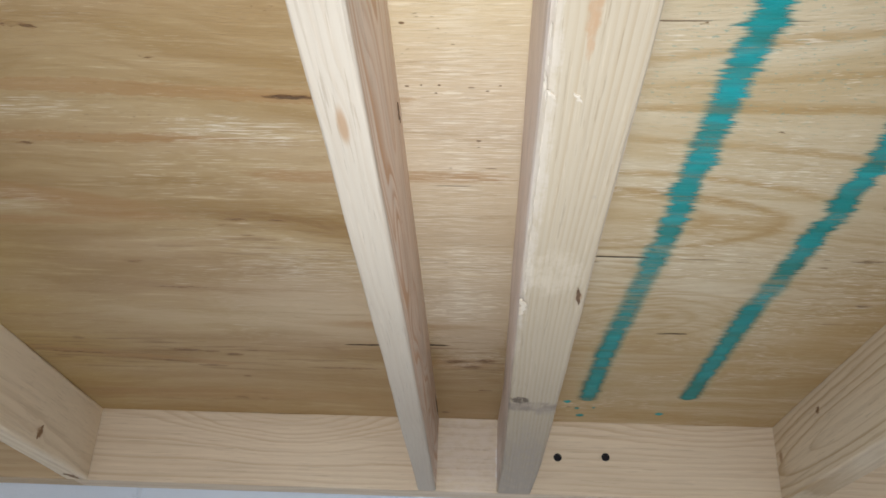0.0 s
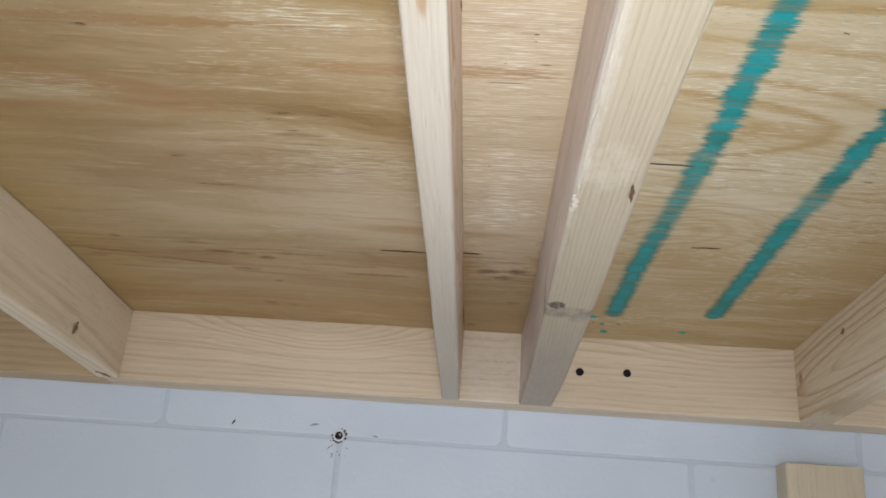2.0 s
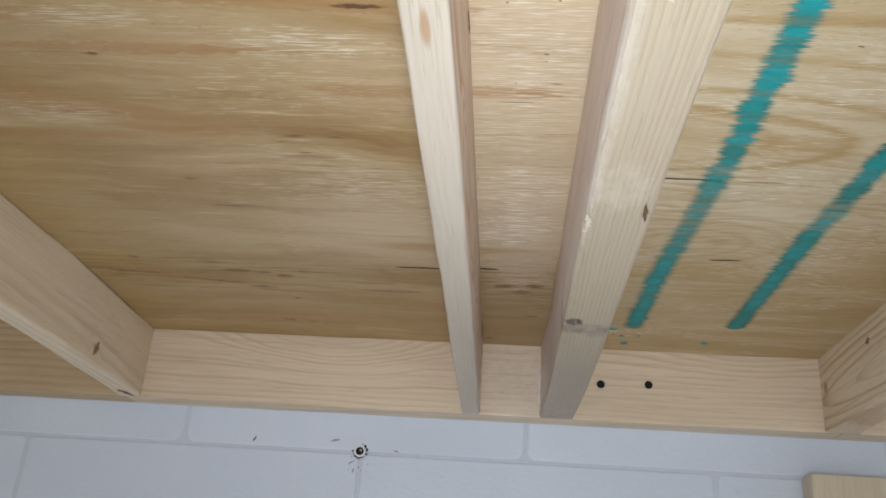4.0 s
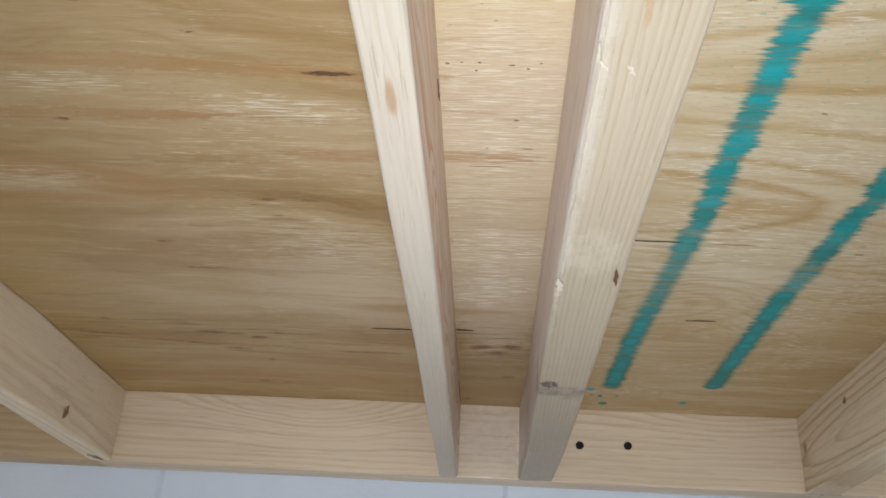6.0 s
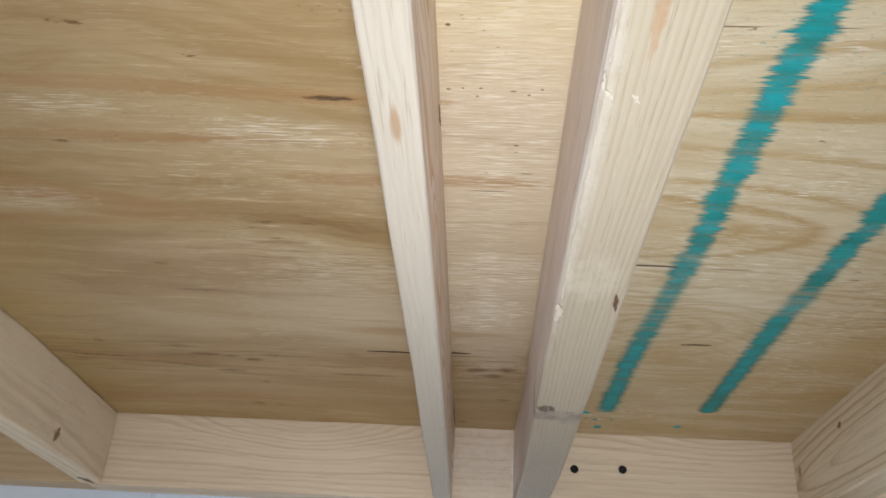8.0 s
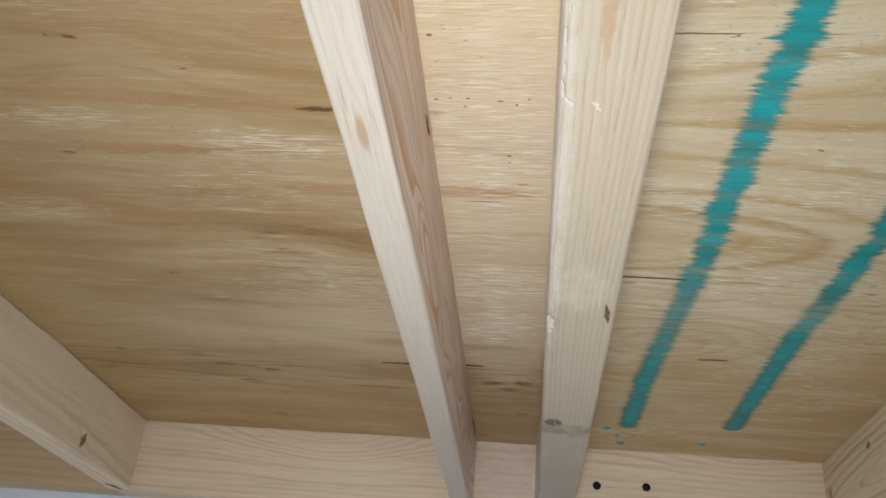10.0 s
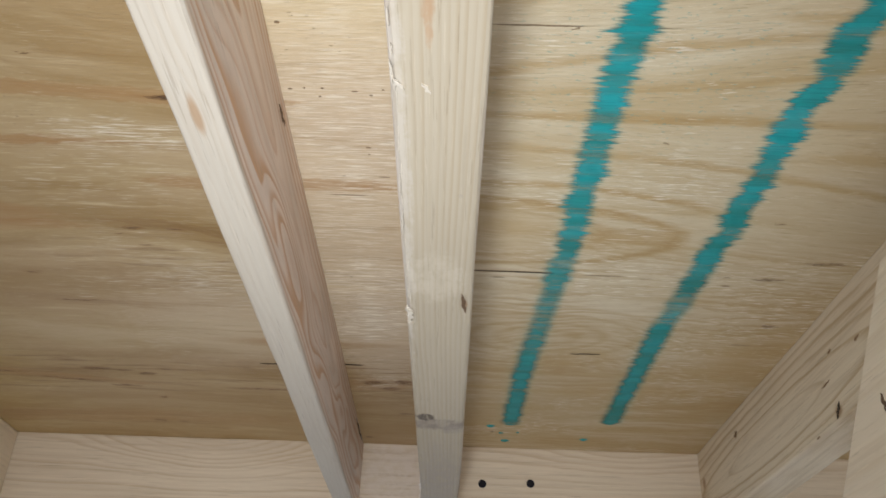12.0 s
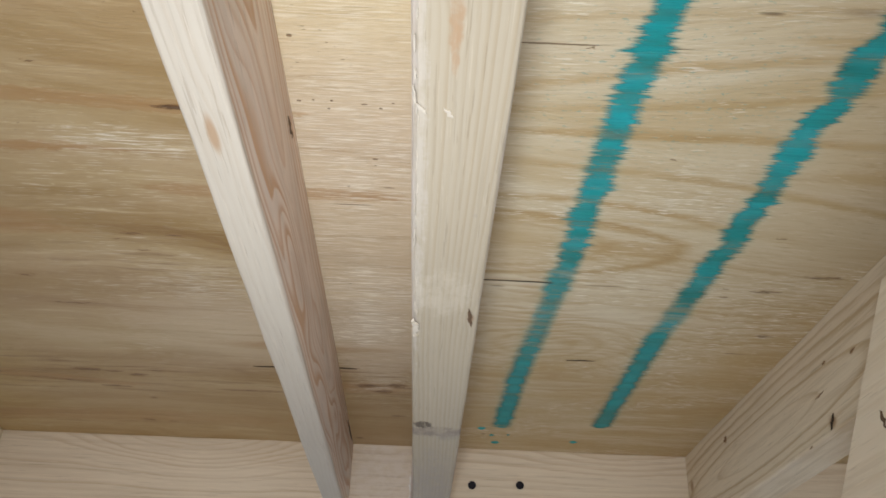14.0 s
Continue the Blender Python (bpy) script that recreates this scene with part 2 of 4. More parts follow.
def late_wood(n, p):
    """The ochre late-wood bands of the pale sheet: each a curve y = a + b u + c u^2 with u = x - 0.545, its half width and strength."""
    x, y, z = n.split(p)
    u = n.m("SUBTRACT", x, 0.545)
    uu = n.m("MULTIPLY", u, u)
    shake = n.m("MULTIPLY", n.m("SUBTRACT", n.noise(p, 1, 3, 0.6, (12, 40, 1), (6, 1, 0)), 0.5), 0.012)
    rough = n.m("MULTIPLY", n.m("SUBTRACT", n.noise(p, 1, 3, 0.7, (20, 420, 1), (2, 8, 0)), 0.5), 0.006)
    total = None
    for a, b, c, w, strength, *ends in ((-0.790, -0.10, 0.2, 0.006, 0.6), (-0.745, -0.08, 0.2, 0.006, 0.55), (-0.7219, -0.0986, 0.0, 0.004, 0.35), (-0.6704, -0.2638, 0.386, 0.0060, 0.80),
                                 (-0.6544, 0.0043, -0.644, 0.0045, 0.60), (-0.6335, -0.0071, 0.0545, 0.0055, 0.85), (-0.6041, 0.0661, 0.41, 0.0050, 0.65),
                                 (-0.5633, -0.0459, 1.3516, 0.0060, 0.80, 0.13, 0.18), (-0.539, -0.1045, 2.3, 0.0075, 0.85, 0.085, 0.125), (-0.505, 0.05, 0.4, 0.004, 0.35),
                                 (-0.47, 0.10, 0.0, 0.004, 0.30), (-0.418, 0.05, 0.2, 0.005, 0.40), (-0.375, 0.12, -0.5, 0.004, 0.35),
                                 (-0.255, 0.22, -0.9, 0.008, 0.45), (-0.205, 0.20, -1.0, 0.010, 0.55), (-0.150, 0.10, -0.6, 0.008, 0.45), (-0.085, 0.02, 0.0, 0.010, 0.40)):
        d = n.m("SUBTRACT", n.m("ADD", n.m("ADD", y, shake), rough), n.m("ADD", n.m("ADD", n.m("MULTIPLY", u, b), n.m("MULTIPLY", uu, c)), a))
        # slow rise on the near side, quicker fall on the other
        one = n.m("MULTIPLY", n.m("MULTIPLY", n.span(d, -1.5 * w, 0.0), n.span(d, w, 0.15 * w)), strength)
        if ends:
            one = n.m("MULTIPLY", one, n.span(u, ends[1], ends[0]))
        total = one if total is None else n.m("MAXIMUM", total, one)
    return n.m("MULTIPLY", total, n.span(n.noise(p, 1, 2, 0.5, (5, 8, 1), (12, 7, 0)), 0.30, 0.60, 0.55, 1.0))


def plywood_right():
    n = Nodes("plywood_pale")
    p = n.coords()
    x, y, z = n.split(p)
    # late-wood bands lean towards the wall between y -0.62 and -0.45, where the figure opens
    lean = n.m("MULTIPLY", n.span(y, -0.64, -0.585), n.span(y, -0.38, -0.50))
    tilt = n.m("MULTIPLY", n.m("MULTIPLY", n.m("SUBTRACT", x, 0.545), 0.20), lean)
    lift = n.m("MULTIPLY", n.m("MULTIPLY", n.m("SUBTRACT", x, 0.545), 0.17), n.span(y, -0.63, -0.69))
    wander = n.m("MULTIPLY", n.m("SUBTRACT", n.noise(p, 1, 2, 0.5, (7, 9, 1), (1, 3, 0)), 0.5), 0.030)
    arch = n.m("MULTIPLY", n.spot(p, 0.655, -0.46, 0.11, 0.10), 0.008)
    arch2 = n.m("MULTIPLY", n.spot(p, 0.635, -0.315, 0.07, 0.07), 0.03)
    v = n.m("ADD", n.m("ADD", n.m("SUBTRACT", n.m("ADD", y, wander), tilt), lift), n.m("ADD", arch, arch2))
    tone = n.noise(n.join(x, v, 0), 1, 4, 0.6, (2.5, 22, 1), (17, 3, 0))
    col = n.ramp(tone, [(0.30, (0.545, 0.42, 0.245)), (0.46, (0.63, 0.525, 0.355)), (0.66, (0.70, 0.61, 0.45))], True)
    # broad tan before the wall; lamp falloff put into colour towards the far joist
    tan_falloff = n.m("ADD", n.span(y, -0.50, -0.10, 0.0, 0.90), n.span(x, 0.64, 0.84, 0.0, 0.60), clamp=True)
    tan_falloff = n.m("MULTIPLY", tan_falloff, n.span(n.noise(n.join(x, v, 0), 1, 3, 0.6, (4, 26, 1), (2, 19, 0)), 0.30, 0.60, 0.45, 1.0))
    col = n.mix(tan_falloff, col, (0.455, 0.315, 0.15))
    col = n.mix(late_wood(n, p), col, (0.44, 0.285, 0.115))
    wavy = n.m("ADD", v, n.m("MULTIPLY", n.m("SUBTRACT", n.noise(p, 1, 4, 0.6, (7, 26, 1), (8, 2, 0)), 0.5), 0.05))
    f = n.m("FRACT", n.m("MULTIPLY", wavy, 92.0))
    rings = n.m("MULTIPLY", n.span(f, 0.15, 0.80), n.span(f, 1.0, 0.86))
    lower = n.span(y, -0.53, -0.43, 0.12, 0.62)
    patchy = n.span(n.noise(p, 1, 3, 0.6, (7, 22, 1), (1, 1, 0)), 0.38, 0.60, 0.10, 1.0)
    col = n.mix(n.m("MULTIPLY", n.m("MULTIPLY", rings, lower), patchy), col, (0.42, 0.265, 0.11))
    tongues = ply_spots(n, p, [(0.652, -0.503, 0.036, 0.013, 1.2, 0.10), (0.78, -0.60, 0.06, 0.010, 0.6), (0.72, -0.715, 0.05, 0.008, 0.6), (0.70, -0.20, 0.10, 0.03, 0.7), (0.62, -0.27, 0.05, 0.012, 0.6), (0.80, -0.30, 0.08, 0.02, 0.6)], 0.01)
    col = n.mix(n.span(tongues, 0.1, 0.6, 0.0, 0.55), col, (0.45, 0.295, 0.125))
    for cx, cy, rx, ry, levels in ((0.53, -0.503, 0.152, 0.044, ((1.0, 0.22, 0.85), (0.45, 0.14, 0.5))),
                                   (0.60, -0.328, 0.062, 0.034, ((0.9, 0.25, 0.45), (0.3, 0.2, 0.4), (2.0, 0.35, 0.4), (3.4, 0.5, 0.35)))):
        bent = n.v("MULTIPLY", n.v("SUBTRACT", n.join(x, n.m("ADD", y, n.m("MULTIPLY", wander, 0.6)), 0), (cx, cy, 0)), (1 / rx, 1 / ry, 0))
        level = n.m("ADD", n.v("DOT_PRODUCT", bent, bent), n.m("MULTIPLY", n.m("SUBTRACT", n.noise(p, 1, 3, 0.6, (14, 60, 1), (3, 3, 0)), 0.5), 0.35))
        for at_level, width, strength in levels:
            arc = n.span(n.m("ABSOLUTE", n.m("SUBTRACT", level, at_level)), width, 0.0)
            col = n.mix(n.m("MULTIPLY", arc, strength), col, (0.43, 0.28, 0.115))
    flat = n.join(x, n.m("ADD", n.m("MULTIPLY", v, 0.5), n.m("MULTIPLY", y, 0.5)), 0)
    fine = n.noise(flat, 1, 4, 0.75, (24, 360, 1), (5, 1, 0))
    dash = n.noise(flat, 1, 3, 0.7, (34, 760, 1), (4, 6, 0))
    hair = n.noise(flat, 1, 2, 0.6, (50, 1500, 1), (7, 5, 0))
    broad = n.noise(p, 1, 3, 0.5, (3, 9, 1), (6, 2, 0))
    col = n.mix(n.span(broad, 0.48, 0.75, 0, 0.28), col, (0.50, 0.33, 0.15))
    col = n.mix(n.span(fine, 0.46, 0.30, 0.0, 0.36), col, (0.36, 0.225, 0.095))
    col = n.mix(n.span(fine, 0.56, 0.70, 0.0, 0.36), col, (0.78, 0.68, 0.51))
    col = n.mix(n.span(dash, 0.38, 0.28, 0.0, 0.26), col, (0.28, 0.165, 0.07))
    scuff = n.m("MULTIPLY", n.span(n.noise(p, 1, 2, 0.6, (60, 850, 1), (3, 3, 0)), 0.56, 0.65), n.span(n.noise(p, 1, 2, 0.5, (6, 10, 1), (2, 1, 0)), 0.46, 0.60))
    col = n.mix(n.m("MULTIPLY", scuff, 0.8), col, (0.86, 0.79, 0.66))
    col = flecks(n, flat, col, (0.86, 0.78, 0.62), (0.26, 0.165, 0.075), 6.0, 0.55)
    marks = ply_spots(n, p, [(0.648, -0.293, 0.016, 0.002, 2.0), (0.792, -0.363, 0.008, 0.005, 1.2), (0.797, -0.4715, 0.018, 0.0035, 0.9), (0.807, -0.472, 0.006, 0.003, 1.3),
                             (0.765, -0.445, 0.013, 0.003, 1.3), (0.732, -0.447, 0.006, 0.002, 1.0), (0.736, -0.434, 0.008, 0.002, 0.8), (0.673, -0.441, 0.005, 0.002, 0.9),
                             (0.781, -0.323, 0.016, 0.0014, 0.9), (0.747, -0.525, 0.005, 0.0018, 1.4), (0.651, -0.611, 0.0014, 0.0010, 2.0), (0.584, -0.704, 0.0022, 0.0016, 2.0)])
    splits = ply_spots(n, p, [(0.575, -0.4465, 0.042, 0.0011, 3.0), (0.64, -0.444, 0.02, 0.0008, 1.6), (0.565, -0.7055, 0.03, 0.0008, 1.6), (0.62, -0.7055, 0.03, 0.0006, 0.9),
                              (0.56, -0.437, 0.01, 0.0015, 0.8), (0.71, -0.735, 0.03, 0.006, 0.6), (0.665, -0.732, 0.01, 0.002, 0.8), (0.575, -0.06, 0.003, 0.002, 1.4)], 0.0012)
    # faint blue-green fibres rubbed out of the paint
    rub = n.m("MULTIPLY", n.span(n.noise(p, 1, 3, 0.7, (170, 420, 1), (5, 5, 0)), 0.60, 0.66), n.span(n.v("DISTANCE", p, (0.63, -0.675, ZP)), 0.12, 0.03))
    col = n.mix(n.m("MULTIPLY", rub, 0.62), col, (0.16, 0.32, 0.28))
    dark = n.m("MAXIMUM", ragged(n, p, marks), n.span(splits, 0.3, 0.9))
    col = n.mix(n.m("MULTIPLY", n.span(marks, 0.0, 0.9), 0.45), col, (0.31, 0.18, 0.075))
    col = n.mix(n.m("MULTIPLY", dark, 0.80), col, (0.13, 0.065, 0.022))
    col = n.mix(n.m("MULTIPLY", n.span(hair, 0.50, 0.75), 0.14), col, (0.34, 0.20, 0.08))
    h = n.m("ADD", n.m("ADD", fine, n.m("MULTIPLY", dash, 0.7)), n.m("MULTIPLY", dark, -1.5))
    return n.finish(col, n.span(fine, 0.2, 0.8, 0.62, 0.48), h, 0.4, 0.0012, 0.4)


def lumber(name, early, late, axis, pith, ring=0.006, contrast=0.6, wave=0.02, knots=(), dirt_and_light=(), shift=0.0, sheen=0.35, drift=2.2, eyes=(), streaky=1.0, flank=None, knot_tint=(0.30, 0.16, 0.075), knot_amount=0.75, loops=()):
    """Sawn softwood: rings about a pith line that runs along the axis, so each face shows the figure of its own cut."""
    n = Nodes(name)
    p = n.coords()
    x, y, z = n.split(p)
    along = {"x": x, "y": y, "z": z}[axis]
    a, b = {"x": (y, z), "y": (x, z), "z": (x, y)}[axis]
    q = n.join(along, a, b)
    slow = n.noise(q, 1, 2, 0.5, (drift, 4, 4), (shift, 3, 1))
    quick = n.noise(q, 1, 3, 0.55, (7, 40, 40), (shift, 0, 5))
    da = n.m("SUBTRACT", n.m("ADD", a, n.m("MULTIPLY", n.m("SUBTRACT", slow, 0.5), wave * 2.5)), pith[0])
    db = n.m("SUBTRACT", n.m("ADD", b, n.m("MULTIPLY", n.m("SUBTRACT", n.noise(q, 1, 2, 0.5, (drift * 1.2, 4, 4), (shift + 7, 0, 0)), 0.5), wave * 2.5)), pith[1])
    r = n.m("SQRT", n.m("ADD", n.m("MULTIPLY", da, da), n.m("MULTIPLY", db, db)))
    r = n.m("ADD", r, n.m("MULTIPLY", n.m("SUBTRACT", quick, 0.5), wave * 0.25))
    core = None
    for c, radius, tall in knots:
        d = n.v("LENGTH", n.v("MULTIPLY", n.v("SUBTRACT", p, c), tuple(1 / (radius * (tall if k == axis else 1.0)) for k in "xyz")))
        r = n.m("ADD", r, n.m("MULTIPLY", n.span(d, 2.6, 0.4), ring * 0.5))
        one = n.span(n.m("ADD", d, n.m("MULTIPLY", n.m("SUBTRACT", quick, 0.5), 0.9)), 1.05, 0.45)
        core = one if core is None else n.m("MAXIMUM", core, one)
    for c, radius, tall, amount in eyes:
        d = n.v("LENGTH", n.v("MULTIPLY", n.v("SUBTRACT", p, c), tuple(1 / (radius * (tall if k == axis else 1.0)) for k in "xyz")))
        r = n.m("ADD", r, n.m("MULTIPLY", n.span(n.m("ADD", d, n.m("MULTIPLY", n.m("SUBTRACT", quick, 0.5), 0.5)), 2.0, 0.0), ring * amount))
    f = n.m("FRACT", n.m("DIVIDE", r, ring))
    band = n.m("MULTIPLY", n.span(f, 0.25, 0.86), n.span(f, 1.0, 0.90))
    # no two years alike: some rings are strong, others hardly show
    year = n.noise(n.join(n.m("DIVIDE", r, ring), n.m("MULTIPLY", along, 1.5), shift), 0.62, 2, 0.6)
    band = n.m("MULTIPLY", band, n.span(year, 0.36, 0.62, 0.15, 1.25))
    for cu, cz, ru, rz, levels in loops:
        # a flat-sawn cathedral: nested loops drawn out along the board
        bent = n.m("POWER", n.m("DIVIDE", n.m("SUBTRACT", along, cu), ru), 2.0)
        rise_2 = n.m("POWER", n.m("DIVIDE", n.m("SUBTRACT", z, cz), rz), 2.0)
        level = n.m("ADD", n.m("ADD", bent, rise_2), n.m("MULTIPLY", n.m("SUBTRACT", n.noise(q, 1, 3, 0.6, (11, 45, 45), (shift, 3, 8)), 0.5), n.m("ADD", 0.35, n.m("MULTIPLY", rise_2, 0.35))))
        for at_level, width, strength in levels:
            band = n.m("MAXIMUM", band, n.m("MULTIPLY", n.m("MULTIPLY", n.span(level, at_level + 0.35 * width, at_level), n.span(level, at_level - width, at_level)), strength))
    col = n.mix(n.m("MULTIPLY", band, contrast), early, late)
    if flank:
        # side light is put into the colour: paler rosy flat-sawn flank, darker edge below
        early_2, late_2, contrast_2 = flank
        rise = n.span(n.m("ADD", z, n.m("MULTIPLY", n.m("SUBTRACT", quick, 0.5), 0.006)), ZB + 0.0008, ZB + 0.0060)
        mottle = n.span(n.noise(q, 1, 4, 0.65, (9, 45, 45), (shift, 12, 6)), 0.34, 0.66)
        other = n.mix(n.m("MULTIPLY", band, contrast_2), n.mix(mottle, early_2, tuple(0.86 * c for c in early_2)), late_2)
        col = n.mix(rise, col, other)
    fibre = n.noise(q, 1, 3, 0.65, (9, 700, 700), (shift, 0, 0))
    col = n.mix(n.m("MULTIPLY", n.span(fibre, 0.50, 0.80), 0.22), col, tuple(0.55 * c for c in late))
    streak = n.noise(q, 1, 4, 0.7, (3.5, 170, 170), (shift, 4, 4))
    col = n.mix(n.span(streak, 0.50, 0.30, 0.0, 0.32 * streaky), col, tuple(0.85 * c for c in late))
    col = n.mix(n.span(streak, 0.54, 0.72, 0.0, 0.40 * streaky), col, tuple(1.12 * c for c in early))
    lines = n.span(n.noise(q, 1, 2, 0.6, (22, 820, 820), (shift, 6, 3)), 0.37, 0.33)
    col = n.mix(n.m("MULTIPLY", lines, 0.32), col, tuple(0.6 * c for c in late))
    bright = n.span(n.noise(q, 1, 2, 0.6, (26, 820, 820), (shift, 16, 3)), 0.63, 0.67)
    col = n.mix(n.m("MULTIPLY", bright, 0.35), col, tuple(min(0.85, 1.22 * c) for c in early))
    cloud = n.noise(q, 1, 3, 0.5, (3, 12, 12), (shift, 8, 2))
    col = n.mix(n.span(cloud, 0.45, 0.80, 0.0, 0.35), col, tuple(0.8 * c for c in late))
    col = n.mix(n.span(n.noise(q, 1, 2, 0.5, (5, 25, 25), (shift, 1, 9)), 0.52, 0.75, 0.0, 0.25), col, tuple(1.1 * c for c in early))
    if core is not None:
        col = n.mix(n.m("MULTIPLY", core, knot_amount), col, knot_tint)
    # patches of dirt and stain, and of light put into the colour
    for c, size, tint, strength in dirt_and_light:
        d = n.v("MULTIPLY", n.v("SUBTRACT", p, c), tuple(1 / s for s in size))
        d = n.m("ADD", n.v("DOT_PRODUCT", d, d), n.m("ADD", n.m("MULTIPLY", n.m("SUBTRACT", n.noise(p, 120, 4, 0.7), 0.5), 1.6), n.m("MULTIPLY", n.m("SUBTRACT", n.noise(q, 1, 3, 0.7, (25, 420, 420)), 0.5), 1.8)))
        col = n.mix(n.m("MULTIPLY", n.m("MULTIPLY", n.span(d, 1.15, 0.35), n.span(n.noise(q, 1, 4, 0.7, (70, 130, 130), (shift, 2, 2)), 0.36, 0.58, 0.25, 1.0)), strength), col, tint)
    # saw marks across the grain and raised fibres
    chatter = n.noise(q, 1, 1, 0.5, (650, 12, 12), (0, shift, 0))
    h = n.m("ADD", n.m("MULTIPLY", band, 0.5), n.m("ADD", fibre, n.m("MULTIPLY", chatter, 0.35)))
    return n.finish(col, n.span(fibre, 0.3, 0.8, 0.60, 0.46), h, 0.13, 0.0010, sheen)


def paint_teal(name, feather):
    n = Nodes(name)
    p = n.coords()
    x, y, z = n.split(p)
    band = n.noise(p, 1, 3, 0.6, (5, 42, 1), (2, 4, 0))
    hair = n.noise(p, 1, 4, 0.7, (26, 700, 1), (2, 4, 0))
    col = n.ramp(band, [(0.34, (0.010, 0.23, 0.215)), (0.48, (0.006, 0.31, 0.315)), (0.62, (0.008, 0.40, 0.44))])
    thin = n.span(n.noise(p, 1, 3, 0.6, (4, 48, 1), (7, 1, 0)), 0.46, 0.70, 0.0, 0.40)
    thin = n.m("ADD", thin, n.span(hair, 0.48, 0.66, 0.0, 0.42))
    thin = n.m("ADD", thin, n.span(n.v("DISTANCE", p, (0.605, -0.40, ZP)), 0.14, 0.02, 0.0, 0.42))
    thin = n.m("ADD", thin, n.span(n.v("DISTANCE", p, (0.706, -0.395, ZP)), 0.04, 0.01, 0.0, 0.45), clamp=True)
    col = n.mix(n.span(y, -0.45, -0.15, 0.0, 0.3), col, (0.010, 0.20, 0.175))
    col = n.mix(n.span(hair, 0.47, 0.30, 0.0, 0.60), col, (0.006, 0.15, 0.18))
    # the paint thins out into the fibres towards its edges, and lets the late wood show through
    across, _, _ = n.split(n.tree.nodes.new("ShaderNodeTexCoord").outputs["UV"])
    off = n.m("ABSOLUTE", n.m("SUBTRACT", n.m("MULTIPLY", across, 2.0), 1.0))
    teeth = n.noise(p, 1, 3, 0.75, (14, 620, 1), (5, 9, 0))
    tufts = n.noise(p, 1, 2, 0.6, (8, 120, 1), (1, 4, 0))
    reach = n.m("ADD", n.m("MULTIPLY", n.m("SUBTRACT", teeth, 0.5), 1.15), n.m("MULTIPLY", n.m("SUBTRACT", tufts, 0.5), 1.0))
    reach = n.m("MULTIPLY", reach, n.span(y, -0.55, -0.35, 1.0, 0.55))
    soft = n.span(y, -0.55, -0.30, 0.22, 0.32)
    edge = n.m("ADD", off, reach)
    cover = n.span(edge, n.m("ADD", 0.50, soft), n.m("SUBTRACT", 0.50, soft))
    thin = n.m("ADD", thin, n.m("MULTIPLY", late_wood(n, p), 0.55), clamp=True)
    cover = n.m("MULTIPLY", cover, n.m("SUBTRACT", 0.95, n.m("MULTIPLY", thin, 0.62)), clamp=True)
    if feather:
        n.put(n.bsdf.inputs["Alpha"], cover)
    return n.finish(col, 0.55, hair, 0.3, 0.001, 0.3)


def white_paint():
    n = Nodes("white_masonry_paint")
    p = n.coords()
    rnd = n.rand()
    q = n.v("ADD", p, n.join(n.m("MULTIPLY", rnd, 13.0), 0, n.m("MULTIPLY", rnd, 7.0)))
    pores = n.noise(q, 160, 4, 0.6)
    cloud = n.noise(q, 5, 3, 0.5)
    col = n.mix(n.span(cloud, 0.35, 0.75), (0.565, 0.63, 0.735), (0.625, 0.685, 0.785))
    col = n.mix(n.span(n.noise(q, 40, 3, 0.6), 0.66, 0.76, 0, 0.25), col, (0.42, 0.42, 0.42))
    return n.finish(col, 0.55, n.m("ADD", pores, n.m("MULTIPLY", cloud, 0.8)), 0.35, 0.002, 0.35)


def plain(name, colour, rough, grain=60.0, amount=0.12, metal=0.0):
    n = Nodes(name)
    p = n.coords()
    k = n.noise(p, grain, 4, 0.6)
    col = n.mix(n.span(k, 0.3, 0.75, 0, amount * 2), colour, tuple(0.55 * c for c in colour))
    n.bsdf.inputs["Metallic"].default_value = metal
    return n.finish(col, rough, k, 0.2, 0.001)


MAT_PLY_L, MAT_PLY_R = plywood_left(), plywood_right()
# the wide pale patch puts the light between the middle joists into the colour
MAT_RIM = lumber("pine_ledger", (0.68, 0.565, 0.425), (0.50, 0.355, 0.22), "x", (0.045, 1.985), 0.0068, 0.44, 0.013, shift=2.0, drift=2.0, eyes=(((0.235, 0.0, 1.975), 0.048, 1.9, -6.0), ((0.74, 0.0, 1.985), 0.040, 2.2, -3.0)),
                 dirt_and_light=(((0.462, 0.0, 1.915), (0.045, 0.02, 0.060), (0.73, 0.635, 0.56), 0.5), ((0.4955, 0.0, 1.905), (0.004, 0.02, 0.030), (0.80, 0.76, 0.73), 0.9)))
MAT_RIM_BROWN = lumber("pine_ledger_brown", (0.50, 0.375, 0.235), (0.34, 0.225, 0.12), "x", (0.09, 1.80), 0.008, 0.5, 0.014, shift=5.0)
# flank tints of both middle boards are raised to make up for weak side light
MAT_THIN = lumber("pale_thin_board", (0.50, 0.435, 0.355), (0.41, 0.315, 0.225), "y", (0.47, 1.915), 0.0031, 0.22, 0.018,
                  knots=(((0.4165, -0.738, ZB), 0.0034, 5.5), ((0.4245, -0.642, 1.949), 0.0022, 3.0)), eyes=(((0.4243, -0.560, 1.903), 0.012, 5.5, 4.0), ((0.4243, -0.70, 1.905), 0.014, 6.0, 3.0), ((0.4243, -0.36, 1.900), 0.011, 6.0, 3.0), ((0.4243, -0.24, 1.915), 0.009, 6.0, 1.5)), streaky=0.25, shift=1.0,
                  flank=((0.82, 0.69, 0.59), (0.60, 0.375, 0.225), 0.85), knot_tint=(0.34, 0.20, 0.10), knot_amount=0.75)
